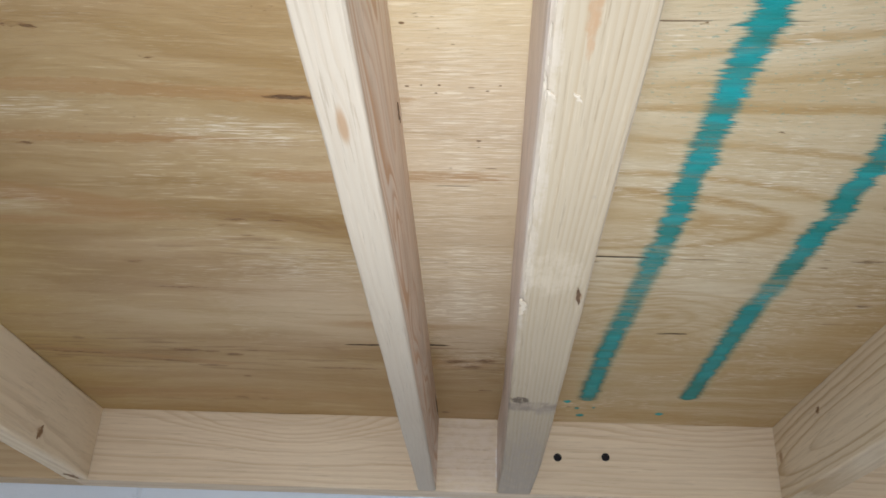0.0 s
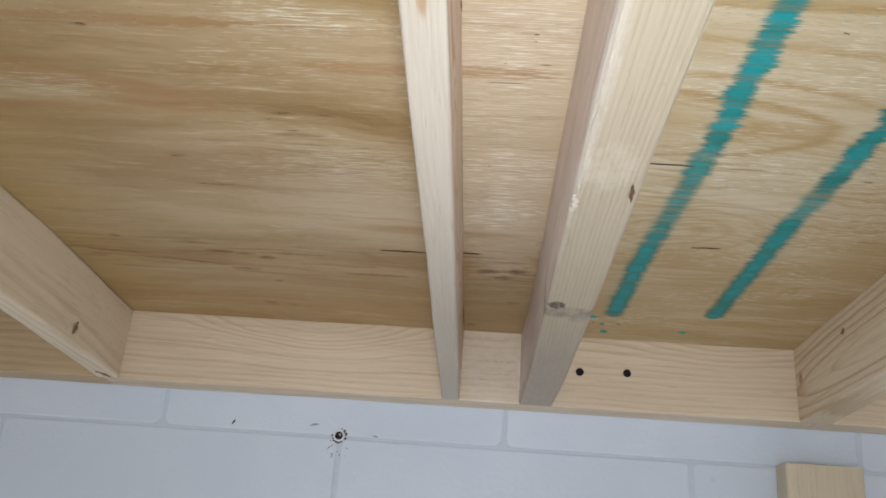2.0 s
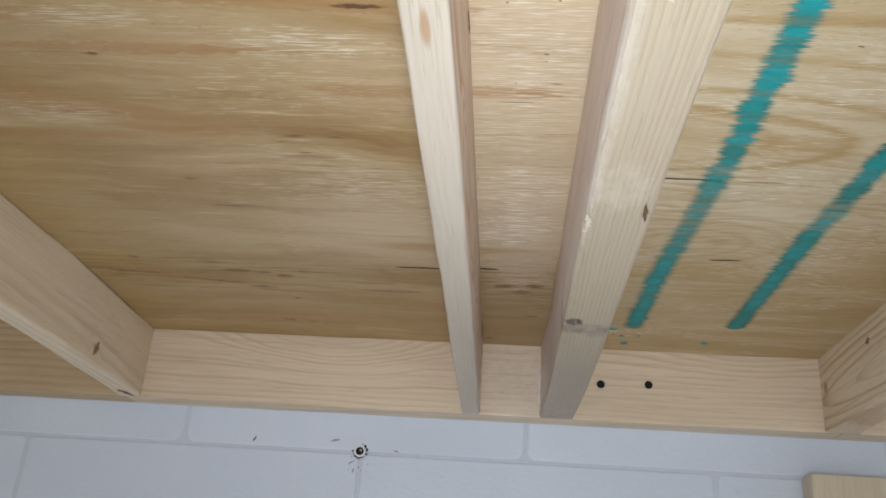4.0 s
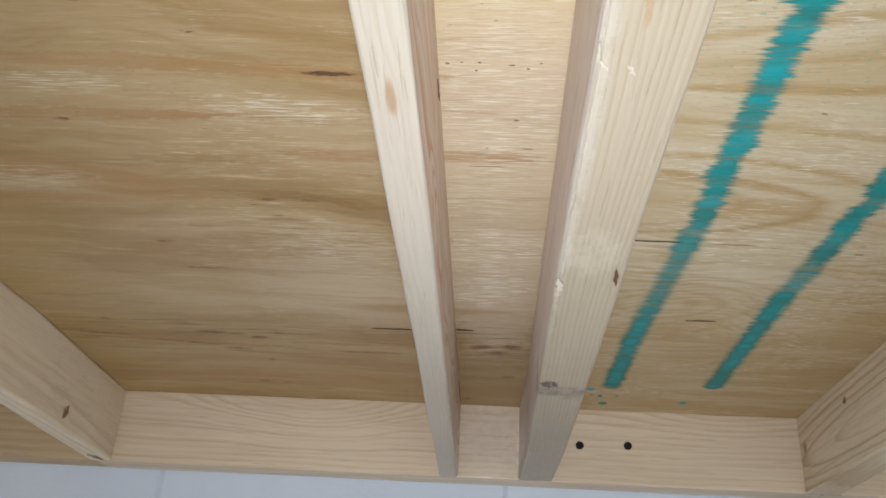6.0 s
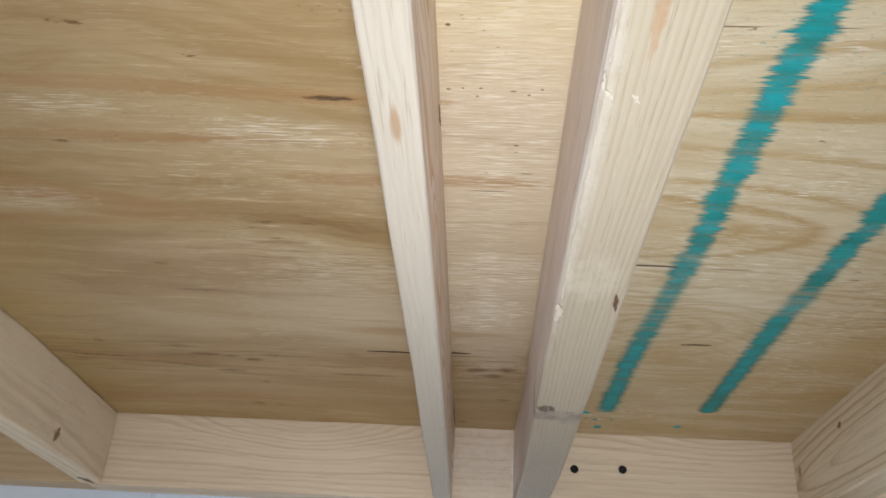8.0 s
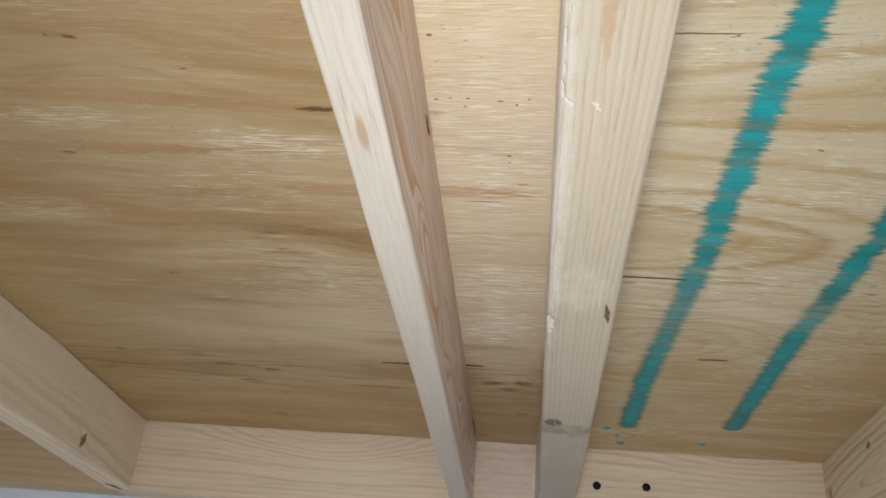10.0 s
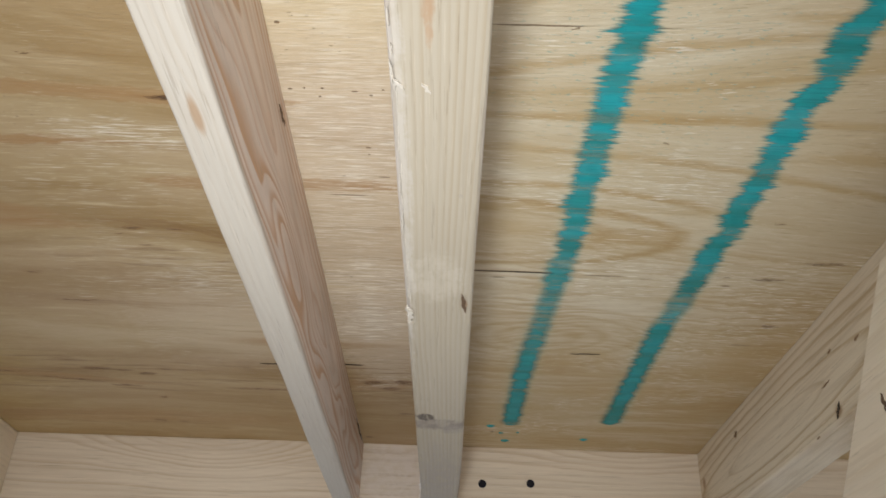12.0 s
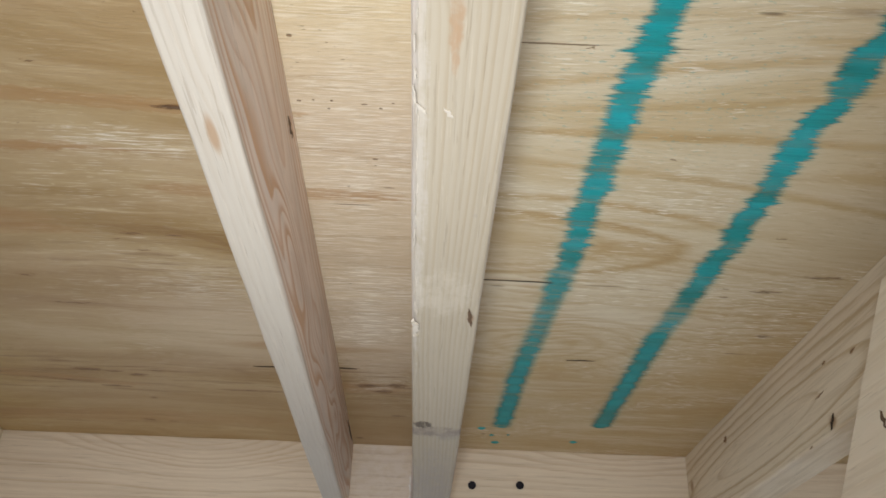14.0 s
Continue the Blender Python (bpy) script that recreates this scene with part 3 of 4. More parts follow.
MAT_JOIST = lumber("pale_joist", (0.44, 0.368, 0.272), (0.36, 0.272, 0.168), "y", (0.42, 1.80), 0.0027, 0.42, 0.004,
                   knots=(((0.5145, -0.832, ZB), 0.005, 2.0), ((0.533, -0.568, ZB), 0.0026, 3.0)),
                   dirt_and_light=(((0.517, -0.346, ZB), (0.040, 0.014, 0.03), (0.25, 0.20, 0.155), 1.0), ((0.5065, -0.364, ZB), (0.0075, 0.009, 0.01), (0.10, 0.07, 0.045), 1.4), ((0.527, -0.335, ZB), (0.012, 0.012, 0.01), (0.30, 0.25, 0.20), 0.7),
                         ((0.516, -0.06, ZB), (0.03, 0.24, 0.02), (0.36, 0.30, 0.245), 0.75), ((0.5146, -0.812, ZB), (0.0030, 0.022, 0.006), (0.40, 0.25, 0.14), 0.75), ((0.5147, -0.796, ZB), (0.0016, 0.016, 0.006), (0.42, 0.27, 0.16), 0.6),
                         ((0.5000, -0.70, ZB), (0.0060, 0.20, 0.012), (0.60, 0.54, 0.48), 0.4), ((0.515, -0.600, ZB), (0.018, 0.030, 0.01), (0.62, 0.54, 0.43), 0.35),
                         ((0.528, -0.683, ZB), (0.0016, 0.0020, 0.006), (0.30, 0.26, 0.23), 0.6)), streaky=0.2, shift=3.0,
                   flank=((0.84, 0.74, 0.68), (0.66, 0.54, 0.48), 0.45))
MAT_SIDE_L = lumber("pine_joist_plain", (0.73, 0.61, 0.45), (0.55, 0.41, 0.255), "y", (-0.11, 1.95), 0.007, 0.35, 0.010,
                    knots=(((0.006, -0.150, 1.889), 0.007, 1.1),), shift=6.0)
MAT_SIDE_R = lumber("pine_joist_figured", (0.69, 0.575, 0.42), (0.43, 0.285, 0.14), "y", (0.30, 1.90), 0.5, 0.66, 0.02,
                    loops=((-0.24, 1.907, 0.130, 0.0125, ((1.0, 0.25, 0.6), (3.3, 0.8, 1.1), (6.0, 1.2, 0.9), (10.0, 2.2, 1.1), (14.5, 2.6, 0.9))),),
                    knots=(((0.825, -0.388, 1.879), 0.0055, 1.4), ((0.825, -0.147, 1.937), 0.0040, 1.3), ((0.825, -0.016, 1.920), 0.009, 0.8),
                           ((0.825, -0.392, 1.926), 0.0018, 2.0), ((0.825, -0.438, 1.917), 0.0022, 1.5), ((0.825, -0.344, 1.871), 0.0018, 1.0)), shift=9.0)
MAT_BRACE = lumber("pale_brace", (0.71, 0.59, 0.44), (0.58, 0.44, 0.28), "y", (0.90, 1.60), 0.009, 0.35, 0.008, shift=12.0)
MAT_POST = lumber("pine_wall_post", (0.57, 0.495, 0.375), (0.45, 0.355, 0.235), "z", (0.85, 0.10), 0.008, 0.4, 0.008, shift=14.0)
MAT_TEAL, MAT_DROP = paint_teal("teal_marking_paint", True), paint_teal("teal_paint_drops", False)
MAT_WALL = white_paint()
MAT_MORTAR = plain("painted_mortar", (0.53, 0.585, 0.68), 0.6, 120, 0.06)
MAT_HOLE = plain("dark_hole", (0.012, 0.010, 0.014), 0.9)
MAT_STEEL = plain("grey_steel", (0.35, 0.34, 0.33), 0.4, 80, 0.1, 1.0)
MAT_PLASTER = plain("plain_wall_paint", (0.80, 0.80, 0.79), 0.8, 30)
MAT_FLOOR = plain("grey_concrete", (0.50, 0.49, 0.47), 0.8, 12, 0.3)
MAT_PALE = plain("torn_pale_fibre_glint", (0.60, 0.525, 0.43), 0.8, 200)


# ---- mesh helpers ----
def mesh_object(name, bm, material, parent=None, label=""):
    bmesh.ops.recalc_face_normals(bm, faces=bm.faces)
    data = bpy.data.meshes.new(name)
    bm.to_mesh(data)
    bm.free()
    data.materials.append(material)
    ob = new(name, data)
    if parent is not None:
        ob.parent = parent
    return tagged(ob, label=label)


def part(name, bm, material, parent, label=""):
    return mesh_object(name, bm, material, parent, label)


def box(bm, x0, x1, y0, y1, z0, z1):
    vs = [bm.verts.new((x, y, z)) for x in (x0, x1) for y in (y0, y1) for z in (z0, z1)]
    for f in ((0, 1, 3, 2), (4, 6, 7, 5), (0, 4, 5, 1), (2, 3, 7, 6), (0, 2, 6, 4), (1, 5, 7, 3)):
        bm.faces.new([vs[i] for i in f])


def rounded(w, h, radii, steps=3):
    """A rectangle w by h about the origin whose four corners (from -,- counter-clockwise) are rounded."""
    out = []
    for (sx, sy), start, r in zip(((-1, -1), (1, -1), (1, 1), (-1, 1)), (180, 270, 0, 90), radii):
        cx, cy = sx * (w / 2 - r), sy * (h / 2 - r)
        for i in range(steps + 1):
            a = radians(start + 90 * i / steps)
            out.append((cx + r * math.cos(a), cy + r * math.sin(a)))
    return out


def board(p0, p1, across, w, h, r=0.002, wobble=0.0006, bow=None, step=0.03, seed=0.0, corner=None):
    """A sawn board from p0 to p1, w wide along across and h deep, with eased and slightly uneven edges."""
    bm = bmesh.new()
    p0, p1, across = Vector(p0), Vector(p1), Vector(across).normalized()
    way = (p1 - p0).normalized()
    deep = way.cross(across).normalized()
    if deep.z < 0:
        deep = -deep
    length = (p1 - p0).length
    count = max(2, int(length / step))
    rings = []
    for i in range(count + 1):
        s = length * i / count
        mid = p0 + way * s
        if bow:
            mid = mid + across * bow(s / length)
        radii = [max(0.0006, r * (1 + 0.7 * noise.noise((s * 14, k * 3.7 + seed, 1)))) for k in range(4)]
        if corner:
            k, fn = corner
            radii[k] = fn(s / length)
        ring = []
        for j, (a, b) in enumerate(rounded(w, h, radii)):
            a += wobble * noise.noise((s * 6, (j // 4) * 2.1, seed))
            b += wobble * noise.noise((s * 6, (j // 4) * 2.1 + 9, seed))
            ring.append(bm.verts.new(mid + across * a + deep * b))
        rings.append(ring)
    n = len(rings[0])
    for u, v in zip(rings, rings[1:]):
        for j in range(n):
            bm.faces.new((u[j], u[(j + 1) % n], v[(j + 1) % n], v[j]))
    bm.faces.new(rings[0])
    bm.faces.new(rings[-1])
    return bm


def disc(centre, normal, radius, depth, sides=20, jag=0.0):
    bm = bmesh.new()
    turn = Vector(normal).to_track_quat("Z", "Y").to_matrix()
    c = Vector(centre)
    loops = []
    for d in (0.0, depth):
        loops.append([bm.verts.new(c + turn @ Vector((radius * (1 + jag * noise.noise((i * 1.3, radius * 900, 4))) * math.cos(2 * math.pi * i / sides),
                                                      radius * (1 + jag * noise.noise((i * 1.3, radius * 900, 4))) * math.sin(2 * math.pi * i / sides), d))) for i in range(sides)])
    for i in range(sides):
        bm.faces.new((loops[0][i], loops[0][(i + 1) % sides], loops[1][(i + 1) % sides], loops[1][i]))
    bm.faces.new(loops[0])
    bm.faces.new(loops[1])
    return bm


def ring_mesh(centre, normal, inner, outer, depth, sides=24):
    bm = bmesh.new()
    turn = Vector(normal).to_track_quat("Z", "Y").to_matrix()
    c = Vector(centre)
    rows = []
    for rad, d in ((inner, 0.0), (inner, depth), (outer, depth * 0.6), (outer, 0.0)):
        rows.append([bm.verts.new(c + turn @ Vector((rad * math.cos(2 * math.pi * i / sides), rad * math.sin(2 * math.pi * i / sides), d))) for i in range(sides)])
    for u, v in zip(rows, rows[1:] + rows[:1]):
        for i in range(sides):
            bm.faces.new((u[i], u[(i + 1) % sides], v[(i + 1) % sides], v[i]))
    return bm


def sliver(centre, along, normal, length, width, seed, proud=0.0004):
    """A ragged dark slit or torn strip that lies on a face."""
    bm = bmesh.new()
    c, a, nn = Vector(centre), Vector(along).normalized(), Vector(normal).normalized()
    b = nn.cross(a).normalized()
    count = 14
    low, high = [], []
    for i in range(count + 1):
        s = i / count
        w = width * (math.sin(math.pi * min(0.98, max(0.02, s))) ** 0.7) * (0.65 + 0.6 * noise.noise((s * 9, seed, 2)))
        mid = 0.5 * width * noise.noise((s * 4, seed, 8))
        for row, side in ((low, -0.5), (high, 0.5)):
            row.append(c + a * (s - 0.5) * length + b * (mid + side * w))
    top = [bm.verts.new(q + nn * proud) for q in low + high[::-1]]
    base = [bm.verts.new(q) for q in low + high[::-1]]
    bm.faces.new(top)
    for i in range(len(top)):
        bm.faces.new((top[i], top[(i + 1) % len(top)], base[(i + 1) % len(top)], base[i]))
    return bm


# ---- setting ----
ROOM = (-1.6, 2.4, -2.9, WALL, 0.0, 2.6)


def plain_slab(name, bounds, material, label, category):
    bm = bmesh.new()
    box(bm, *bounds)
    return tagged(mesh_object(name, bm, material), label, category, kind="structure")


X0, X1, Y0, Y1, Z0, Z1 = ROOM
plain_slab("floor", (X0 - 0.15, X1 + 0.15, Y0 - 0.15, Y1 + 0.25, -0.1, 0.0), MAT_FLOOR, "grey concrete floor of the room", "floor")
plain_slab("ceiling", (X0 - 0.15, X1 + 0.15, Y0 - 0.15, Y1 + 0.25, Z1, Z1 + 0.1), MAT_PLASTER, "plain pale ceiling above the shelf", "ceiling")
plain_slab("wall_south", (X0, X1, Y0 - 0.12, Y0, Z0, Z1), MAT_PLASTER, "plain pale painted wall", "wall")
plain_slab("wall_west", (X0 - 0.12, X0, Y0 - 0.12, Y1, Z0, Z1), MAT_PLASTER, "plain pale painted wall", "wall")
plain_slab("wall_east", (X1, X1 + 0.12, Y0 - 0.12, Y1, Z0, Z1), MAT_PLASTER, "plain pale painted wall", "wall")
wall = plain_slab("wall_north", (X0, X1, WALL + 0.0011, WALL + 0.20, Z0, Z1), MAT_MORTAR, "white-painted concrete block wall with filled joints", "wall")

# ---- shelf ----
SEAM = 0.518


def plywood(x0, x1, material, label):
    bm = bmesh.new()
    box(bm, x0, x1, SHELF_FRONT, WALL - 0.002, ZP, ZP + 0.018)
    bmesh.ops.bevel(bm, geom=bm.edges[:], offset=0.0008, segments=1, affect="EDGES")
    return tagged(mesh_object("plywood_panel", bm, material), label, "plywood", "shelf deck panels")


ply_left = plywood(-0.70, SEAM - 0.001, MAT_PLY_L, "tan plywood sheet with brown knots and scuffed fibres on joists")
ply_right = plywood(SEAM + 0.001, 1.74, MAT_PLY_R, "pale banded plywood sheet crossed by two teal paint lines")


def paint_line(points, width, seed):
    """A hand-drawn paint line whose edges bleed along the grain in fine teeth."""
    bm = bmesh.new()
    rnd = random.Random(seed)
    uv = bm.loops.layers.uv.new("across")
    step = 0.0006
    ys = np.arange(points[0][1], points[-1][1], step)
    px = np.interp(ys, [b for a, b in points], [a for a, b in points])
    jags, last = [0.0, 0.0], None
    hold = [0, 0]
    for cx, y in zip(px, ys):
        for k in range(2):
            hold[k] -= 1
            if hold[k] < 0:
                hold[k] = rnd.choice((0, 0, 0, 1, 1, 2))
                jags[k] = rnd.gauss(0, 0.0006)
        fat = 2.0 * width * (1.0 + 0.12 * noise.noise((y * 42, seed, 0)) + 0.04 * noise.noise((y * 110, seed, 3)))
        sway = (0.0036 if y < -0.45 else 0.0014) * noise.noise((y * 32, seed, 7))
        end = min(1.0, (ys[-1] - y) / 0.008 + 0.40)
        keep = 1.0 if y < -0.42 else 0.5
        a, b = cx + sway - fat / 2 * end - jags[0] * keep, cx + sway + fat / 2 * end + jags[1] * keep
        pair = (bm.verts.new((a, y, ZP - 0.0004)), bm.verts.new((b, y, ZP - 0.0004)))
        if last:
            face = bm.faces.new((last[0], last[1], pair[1], pair[0]))
            for loop, u in zip(face.loops, (0, 1, 1, 0)):
                loop[uv].uv = (u, 0.5)
        last = pair
    return bm


part("paint_line", paint_line([(0.628, -1.0), (0.616, -0.738), (0.611, -0.664), (0.609, -0.574), (0.607, -0.470), (0.601, -0.351), (0.595, -0.242), (0.5935, -0.086)], 0.0170, 3), MAT_TEAL, ply_right, "teal paint line with feathered edges")
part("paint_line", paint_line([(0.748, -1.0), (0.727, -0.723), (0.7175, -0.640), (0.716, -0.559), (0.711, -0.455), (0.704, -0.349), (0.703, -0.239), (0.7025, -0.098)], 0.0175, 8), MAT_TEAL, ply_right, "teal paint line with feathered edges")
for dx, dy, dr in ((0.572, -0.081, 0.0042), (0.591, -0.029, 0.0045), (0.585, -0.057, 0.0026), (0.682, -0.042, 0.0042), (0.604, -0.060, 0.0018)):
    part("paint_drop", disc((dx, dy, ZP), (0, 0, -1), dr, 0.0005, 16, 0.5), MAT_DROP, ply_right, "small teal paint drop")

MAT_SPLIT = plain("dark_split", (0.035, 0.022, 0.014), 0.9, 300)
MAT_KNOT = plain("brown_knot", (0.27, 0.16, 0.085), 0.75, 300, 0.3)
MAT_BARK = plain("brown_bark_pocket", (0.13, 0.075, 0.04), 0.85, 300)
DOWN = (0, 0, -1)
part("split", sliver((0.366, -0.2455, ZP), (1, 0.01, 0), DOWN, 0.050, 0.0030, 1), MAT_SPLIT, ply_left, "black split in the veneer")
part("split", sliver((0.428, -0.2495, ZP), (1, 0.01, 0), DOWN, 0.026, 0.0030, 2), MAT_SPLIT, ply_left, "black split in the veneer")
part("knot_hole", sliver((0.364, -0.641, ZP), (1, 0, 0), DOWN, 0.022, 0.0036, 4), MAT_BARK, ply_left, "dark open knot")
part("split", sliver((0.575, -0.4465, ZP), (1, 0.03, 0), DOWN, 0.075, 0.0014, 5), MAT_SPLIT, ply_right, "thin black split in the veneer")
part("split", sliver((0.648, -0.293, ZP), (1, -0.03, 0), DOWN, 0.026, 0.0022, 6), MAT_SPLIT, ply_right, "short dark split in the veneer")

# framing
CENTRE_Z = (ZP + ZB) / 2 + 0.0005


def joist(x, width, material, label, **more):
    bm = board((x, SHELF_FRONT + 0.01, CENTRE_Z), (x, -0.0005, CENTRE_Z), (1, 0, 0), width, 0.0897, **more)
    return tagged(mesh_object("joist", bm, material), label, "joist", "shelf joists")


def left_bow(s):
    y = (SHELF_FRONT + 0.01) * (1 - s)
    return 0.0090 * min(1.0, -y / 0.22)


jl = joist(-0.014, 0.028, MAT_SIDE_L, "plain pine joist on edge under the plywood", seed=1.0, bow=left_bow, r=0.004)
part("knot", sliver((0.0063, -0.150, 1.889), (0, 0.5, 1), (1, 0, 0), 0.019, 0.0090, 27), MAT_KNOT, jl, "brown knot")
part("smudge", sliver((-0.010, -0.020, ZB - 0.0003), (0.3, 1, 0), DOWN, 0.030, 0.010, 51), MAT_KNOT, jl, "dark smudge at the end")


def thin_bow(s):
    return 0.0065 - 0.0085 * s


joist(0.4135, 0.0215, MAT_THIN, "thin pale board on edge with a brown knot", seed=4.0, r=0.0022, bow=thin_bow)


def wane(s):
    y = (SHELF_FRONT + 0.01) * (1 - s)
    rough = 0.5 + 0.5 * noise.noise((y * 22, 2.0, 0.5)) + 0.08 * noise.noise((y * 160, 5.0, 0.5))
    return max(0.001, (0.0035 + 0.0035 * rough) * (1.0 if y < -0.54 else 0.45))


joist(0.518, 0.0395, MAT_JOIST, "pale joist on edge with a waney splintered edge", seed=7.0, r=0.0025, corner=(0, wane), step=0.003, bow=lambda s: -0.004 * max(0.0, (s - 0.88) / 0.12))
thick = bpy.data.objects["joist.002"]
thin = bpy.data.objects["joist.001"]
part("pitch_pocket", sliver((0.5325, -0.570, ZB - 0.0004), (0.12, 1, 0), DOWN, 0.024, 0.0036, 9), MAT_BARK, thick, "dark brown pitch pocket")
part("torn_splinter", sliver((0.5005, -0.556, ZB - 0.0004), (0.1, 1, 0), DOWN, 0.019, 0.0050, 12, 0.0016), MAT_PALE, thick, "pale torn splinter on the edge")
part("gap", sliver((0.4229, -0.072, 1.9535), (-0.005, 1, 0), (1, 0, 0), 0.075, 0.0045, 3), MAT_SPLIT, thin, "black gap under the plywood")
part("bark_pocket", sliver((0.4271, -0.642, 1.949), (0, 1, 0.02), (1, 0, 0), 0.020, 0.0040, 15), MAT_BARK, thin, "dark bark pocket")
rnd = random.Random(17)
for k in range(22):
    fy = -0.835 + 0.30 * (k + rnd.random()) / 22
    part("torn_fibre_glint", sliver((0.4995 + rnd.uniform(0, 0.0022), fy, ZB + 0.0010), (rnd.uniform(-0.08, 0.08), 1, 0), (-0.5, 0, -1), rnd.uniform(0.005, 0.020), rnd.uniform(0.0006, 0.0014), 40 + k, 0.0005), MAT_PALE, thick, "pale torn fibre on the edge")
# glare on two small dents, put into the shape as pale slivers
for fx, fy in ((0.5025, -0.762), (0.5135, -0.760)):
    part("torn_fibre_glint", sliver((fx, fy, ZB + 0.0002), (0.6, 1, 0), DOWN, 0.007, 0.0022, fx * 90, 0.0007), MAT_PALE, thick, "pale glint on a dent in the wood")
jr = joist(0.844, 0.038, MAT_SIDE_R, "figured knotty pine joist on edge beside a brace", seed=11.0)


part("loose_knot", sliver((0.8247, -0.388, 1.879), (0, 0.75, -1), (-1, 0, 0), 0.014, 0.0055, 21), MAT_SPLIT, jr, "black loose knot")
part("knot", sliver((0.8248, -0.147, 1.937), (0, 1, -0.3), (-1, 0, 0), 0.010, 0.0060, 61), MAT_KNOT, jr, "brown knot")
for ky, kz, kl in ((-0.392, 1.926, 0.006), (-0.440, 1.917, 0.009), (-0.344, 1.871, 0.005), (-0.375, 1.905, 0.016)):
    part("pin_knot", sliver((0.8248, ky, kz), (0, 1, -0.1), (-1, 0, 0), kl, 0.0022, 63 + 100 * kl), MAT_KNOT, jr, "small brown pin knot")


def ledger(x0, x1, material, label, seed):
    bm = board((x0, WALL / 2, CENTRE_Z), (x1, WALL / 2, CENTRE_Z), (0, 1, 0), 0.037, 0.0897, seed=seed)
    return tagged(mesh_object("ledger_board", bm, material), label, "ledger", "ledger boards on the wall")


ledger(-0.70, -0.0195, MAT_RIM_BROWN, "brown pine ledger board on the block wall", 2.0)
rim = ledger(-0.0185, 0.8435, MAT_RIM, "pale pine ledger with two drilled dark holes", 5.0)
ledger(0.8445, 1.74, MAT_RIM, "pale pine ledger board on the block wall", 8.0)
for hx, hz in ((0.5665, 1.9155), (0.6235, 1.9175)):
    part("bolt_hole", disc((hx, -0.0003, hz), (0, -1, 0), 0.0048, 0.0004, 24, 0.10), MAT_HOLE, rim, "dark drilled hole")

# brace on the inner side of the right joist
BX = 0.825 - 0.0195
brace_way = Vector((0, 0.70, -0.715)).normalized()


def brace_board():
    bm = bmesh.new()
    up = Vector((0, -0.562, 1.914))   # upper corner
    w, t = 0.089, 0.038
    s_foot = (-0.0005 - up.y) / brace_way.y
    outline = [up, up + Vector((0, -w / abs(brace_way.z) * 1.0, 0)), None, up + brace_way * s_foot]
    low = outline[1]
    outline[2] = low + brace_way * ((-0.0005 - low.y) / brace_way.y)
    a = [bm.verts.new((BX - t / 2, q.y, q.z)) for q in outline]
    b = [bm.verts.new((BX + t / 2, q.y, q.z)) for q in outline]
    bm.faces.new(a)
    bm.faces.new(b)
    for i in range(4):
        bm.faces.new((a[i], a[(i + 1) % 4], b[(i + 1) % 4], b[i]))
    bmesh.ops.bevel(bm, geom=bm.edges[:], offset=0.003, segments=3, affect="EDGES")
    return bm


brace = tagged(mesh_object("diagonal_brace", brace_board(), MAT_BRACE), "pale diagonal wooden brace against the joist side", "brace")
part("knot", sliver((BX - 0.0190, -0.530, 1.833), (0, 0.2, 1), (-1, 0, 0), 0.012, 0.0055, 23), MAT_BARK, brace, "narrow brown knot")

# short post against the wall under the right joist
post = tagged(mesh_object("wall_post", board((0.849, WALL / 2, 0.0), (0.849, WALL / 2, 1.823), (1, 0, 0), 0.089, 0.0375, r=0.004, seed=20.0), MAT_POST),
              "flat pine post standing against the block wall", "post")

# anchor hole in the wall
AX, AZ = 0.2755, 1.826
MAT_RING = plain("white_plastic", (0.70, 0.71, 0.76), 0.5, 90, 0.05)
anchor = tagged(mesh_object("wall_anchor", ring_mesh((AX, WALL, AZ), (0, -1, 0), 0.0050, 0.0072, 0.0018), MAT_RING), "white plastic wall anchor with black residue", "wall anchor")
part("hole", disc((AX, WALL - 0.0002, AZ), (0, -1, 0), 0.0052, 0.0004), MAT_HOLE, anchor, "dark hole")
part("screw_tip", disc((AX + 0.0012, WALL - 0.0004, AZ + 0.0012), (0, -1, 0), 0.0016, 0.0010, 12), MAT_STEEL, anchor, "grey metal tip in the hole")
rnd = random.Random(5)
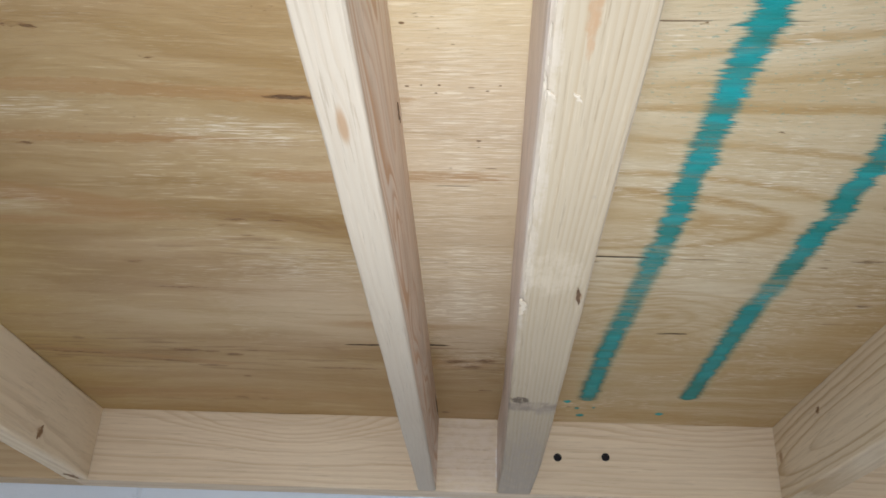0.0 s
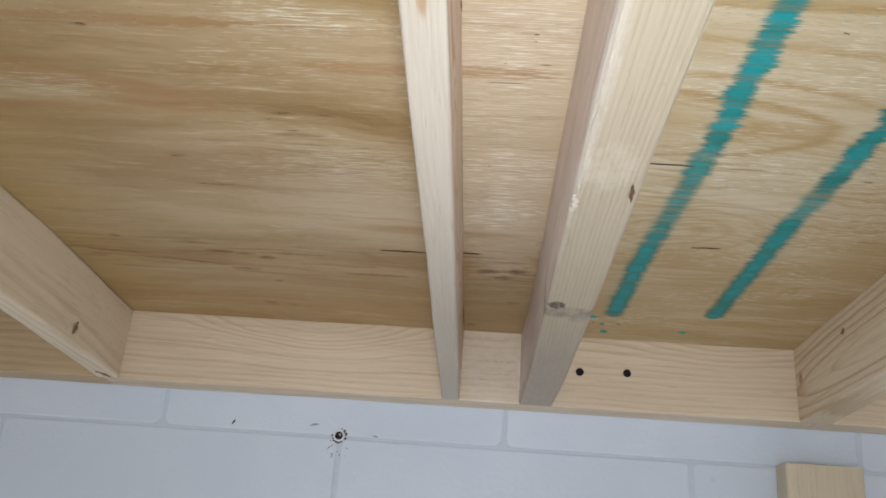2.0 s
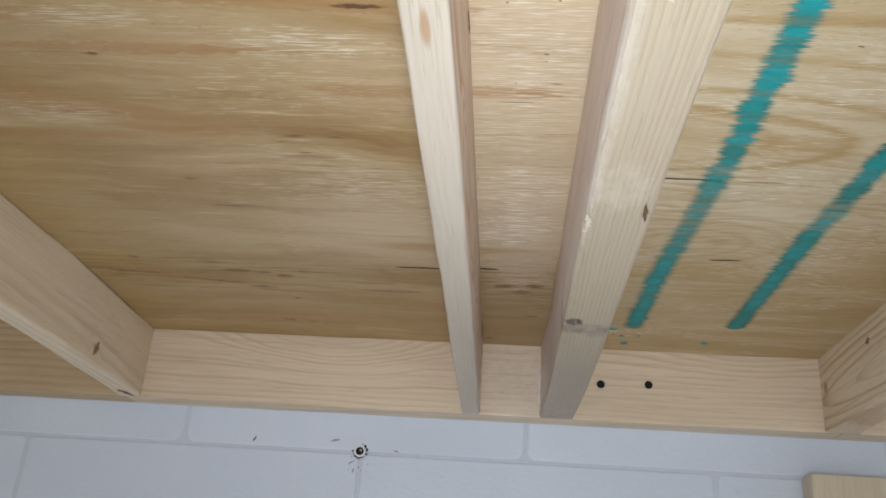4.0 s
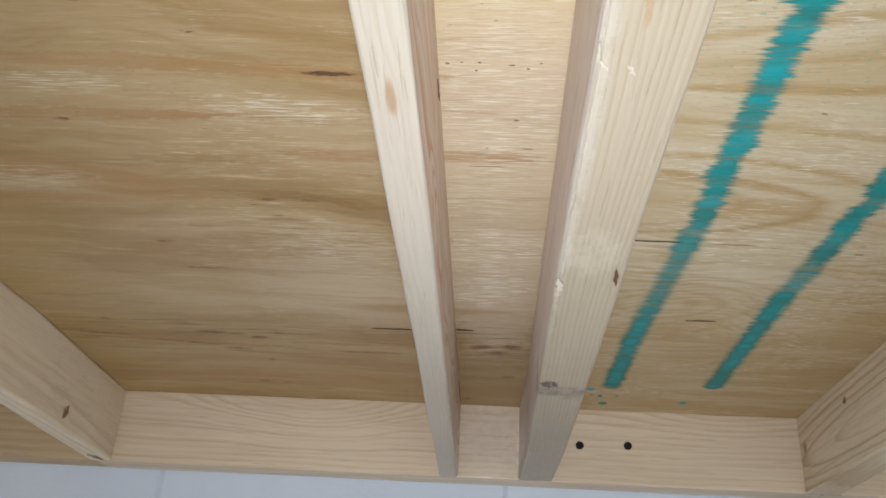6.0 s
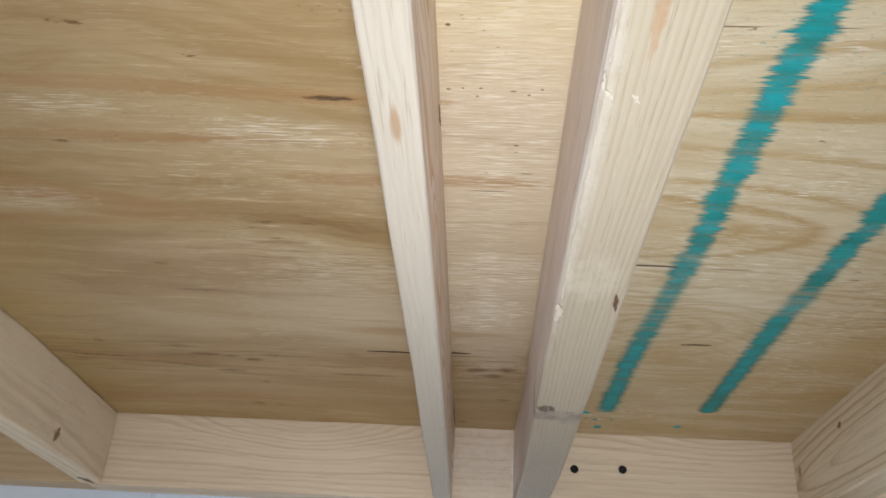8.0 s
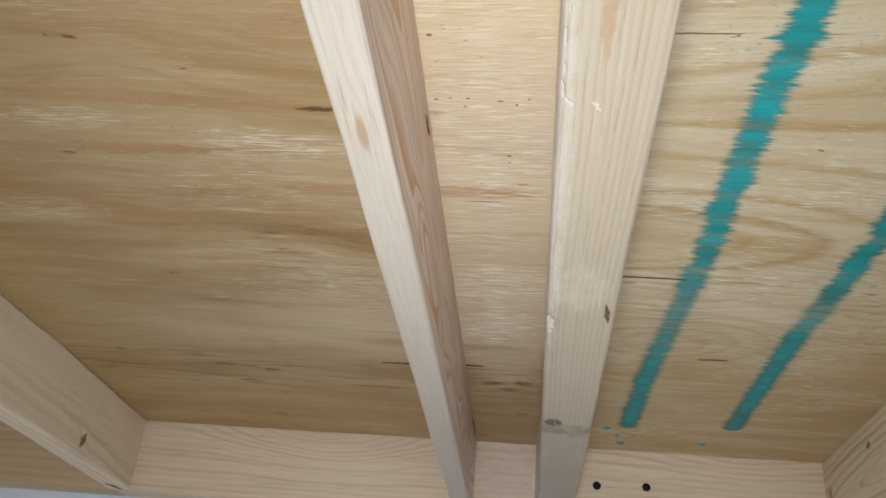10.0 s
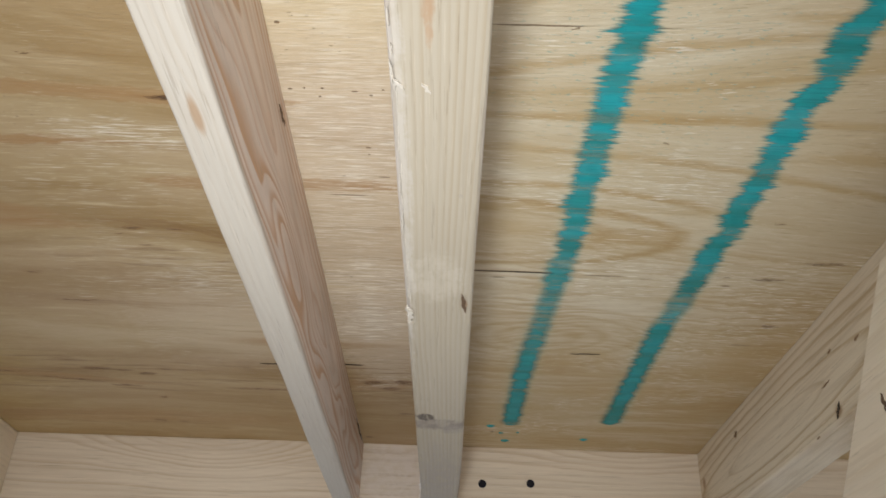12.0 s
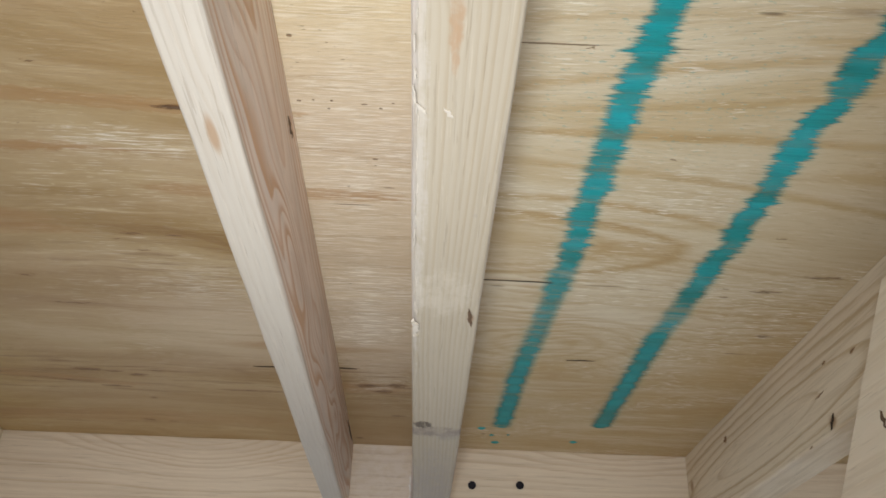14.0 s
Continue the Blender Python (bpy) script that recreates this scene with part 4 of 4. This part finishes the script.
for k in range(34):
    # most of it clings beside and under the ring, the rest is scattered below
    if k < 22:
        a, d, size = rnd.choice((rnd.gauss(0.45, 0.35), rnd.gauss(4.55, 0.25), rnd.gauss(3.6, 0.5))), rnd.uniform(0.0070, 0.0096), rnd.uniform(0.0006, 0.0015)
    else:
        a, d, size = rnd.gauss(4.3, 0.5), rnd.uniform(0.011, 0.026), rnd.uniform(0.0003, 0.0008)
    part("residue", disc((AX + d * math.cos(a), WALL + 0.0002, AZ + d * math.sin(a)), (0, -1, 0), size, 0.0005, 9, 1.0), MAT_HOLE, anchor, "black residue fleck")
MAT_SCUFF = plain("grey_scuff", (0.30, 0.30, 0.33), 0.8, 90)
part("residue", sliver((AX - 0.032, WALL, AZ + 0.012), (1, 0, 0.2), (0, -1, 0), 0.012, 0.0040, 31), MAT_SCUFF, anchor, "grey scuff")
part("residue", sliver((AX - 0.134, WALL, 1.8345), (0.6, 0, 1), (0, -1, 0), 0.008, 0.0030, 33), MAT_SPLIT, anchor, "small black nick")
part("residue", sliver((AX + 0.045, WALL, AZ + 0.002), (1, 0, -0.2), (0, -1, 0), 0.008, 0.0030, 35), MAT_SCUFF, anchor, "grey scuff")
part("residue", sliver((AX - 0.006, WALL, AZ - 0.024), (0.2, 0, 1), (0, -1, 0), 0.006, 0.0025, 37), MAT_SCUFF, anchor, "grey scuff")

# ---- blocks of the wall ----
BLOCK, COURSE, JOINT = 0.428, 0.203, 0.0032
JOINT_UP = 0.0042
block_bm = bmesh.new()
outline = rounded(BLOCK - JOINT_UP, COURSE - JOINT, (0.010, 0.013, 0.006, 0.007), 4)
rows = []
for inset, depth in ((0.0022, 0.0), (0.0007, 0.0006), (0.0, 0.0020), (0.0, 0.03)):
    wide, tall = 1 - 2 * inset / BLOCK, 1 - 2 * inset / COURSE
    rows.append([block_bm.verts.new((BLOCK / 2 + a * wide, depth, COURSE / 2 + b * tall)) for a, b in outline])
block_bm.faces.new(rows[0])
for low, high in zip(rows, rows[1:]):
    for k in range(len(outline)):
        block_bm.faces.new((low[k], low[(k + 1) % len(outline)], high[(k + 1) % len(outline)], high[k]))
block_first = mesh_object("block", block_bm, MAT_WALL, wall)
block_data = block_first.data
bpy.data.objects.remove(block_first)
Z_LINE, X_UP, X_LOW = 1.8245, 0.0515, 0.277
for row in range(-8, 3):
    z = Z_LINE + row * COURSE
    x = (X_UP if row % 2 == 0 else X_LOW) - 4 * BLOCK
    while x < X1 - BLOCK:
        if x > X0:
            ob = new("block", block_data)
            ob.parent = wall
            ob.location = (x, WALL, z)
        x += BLOCK
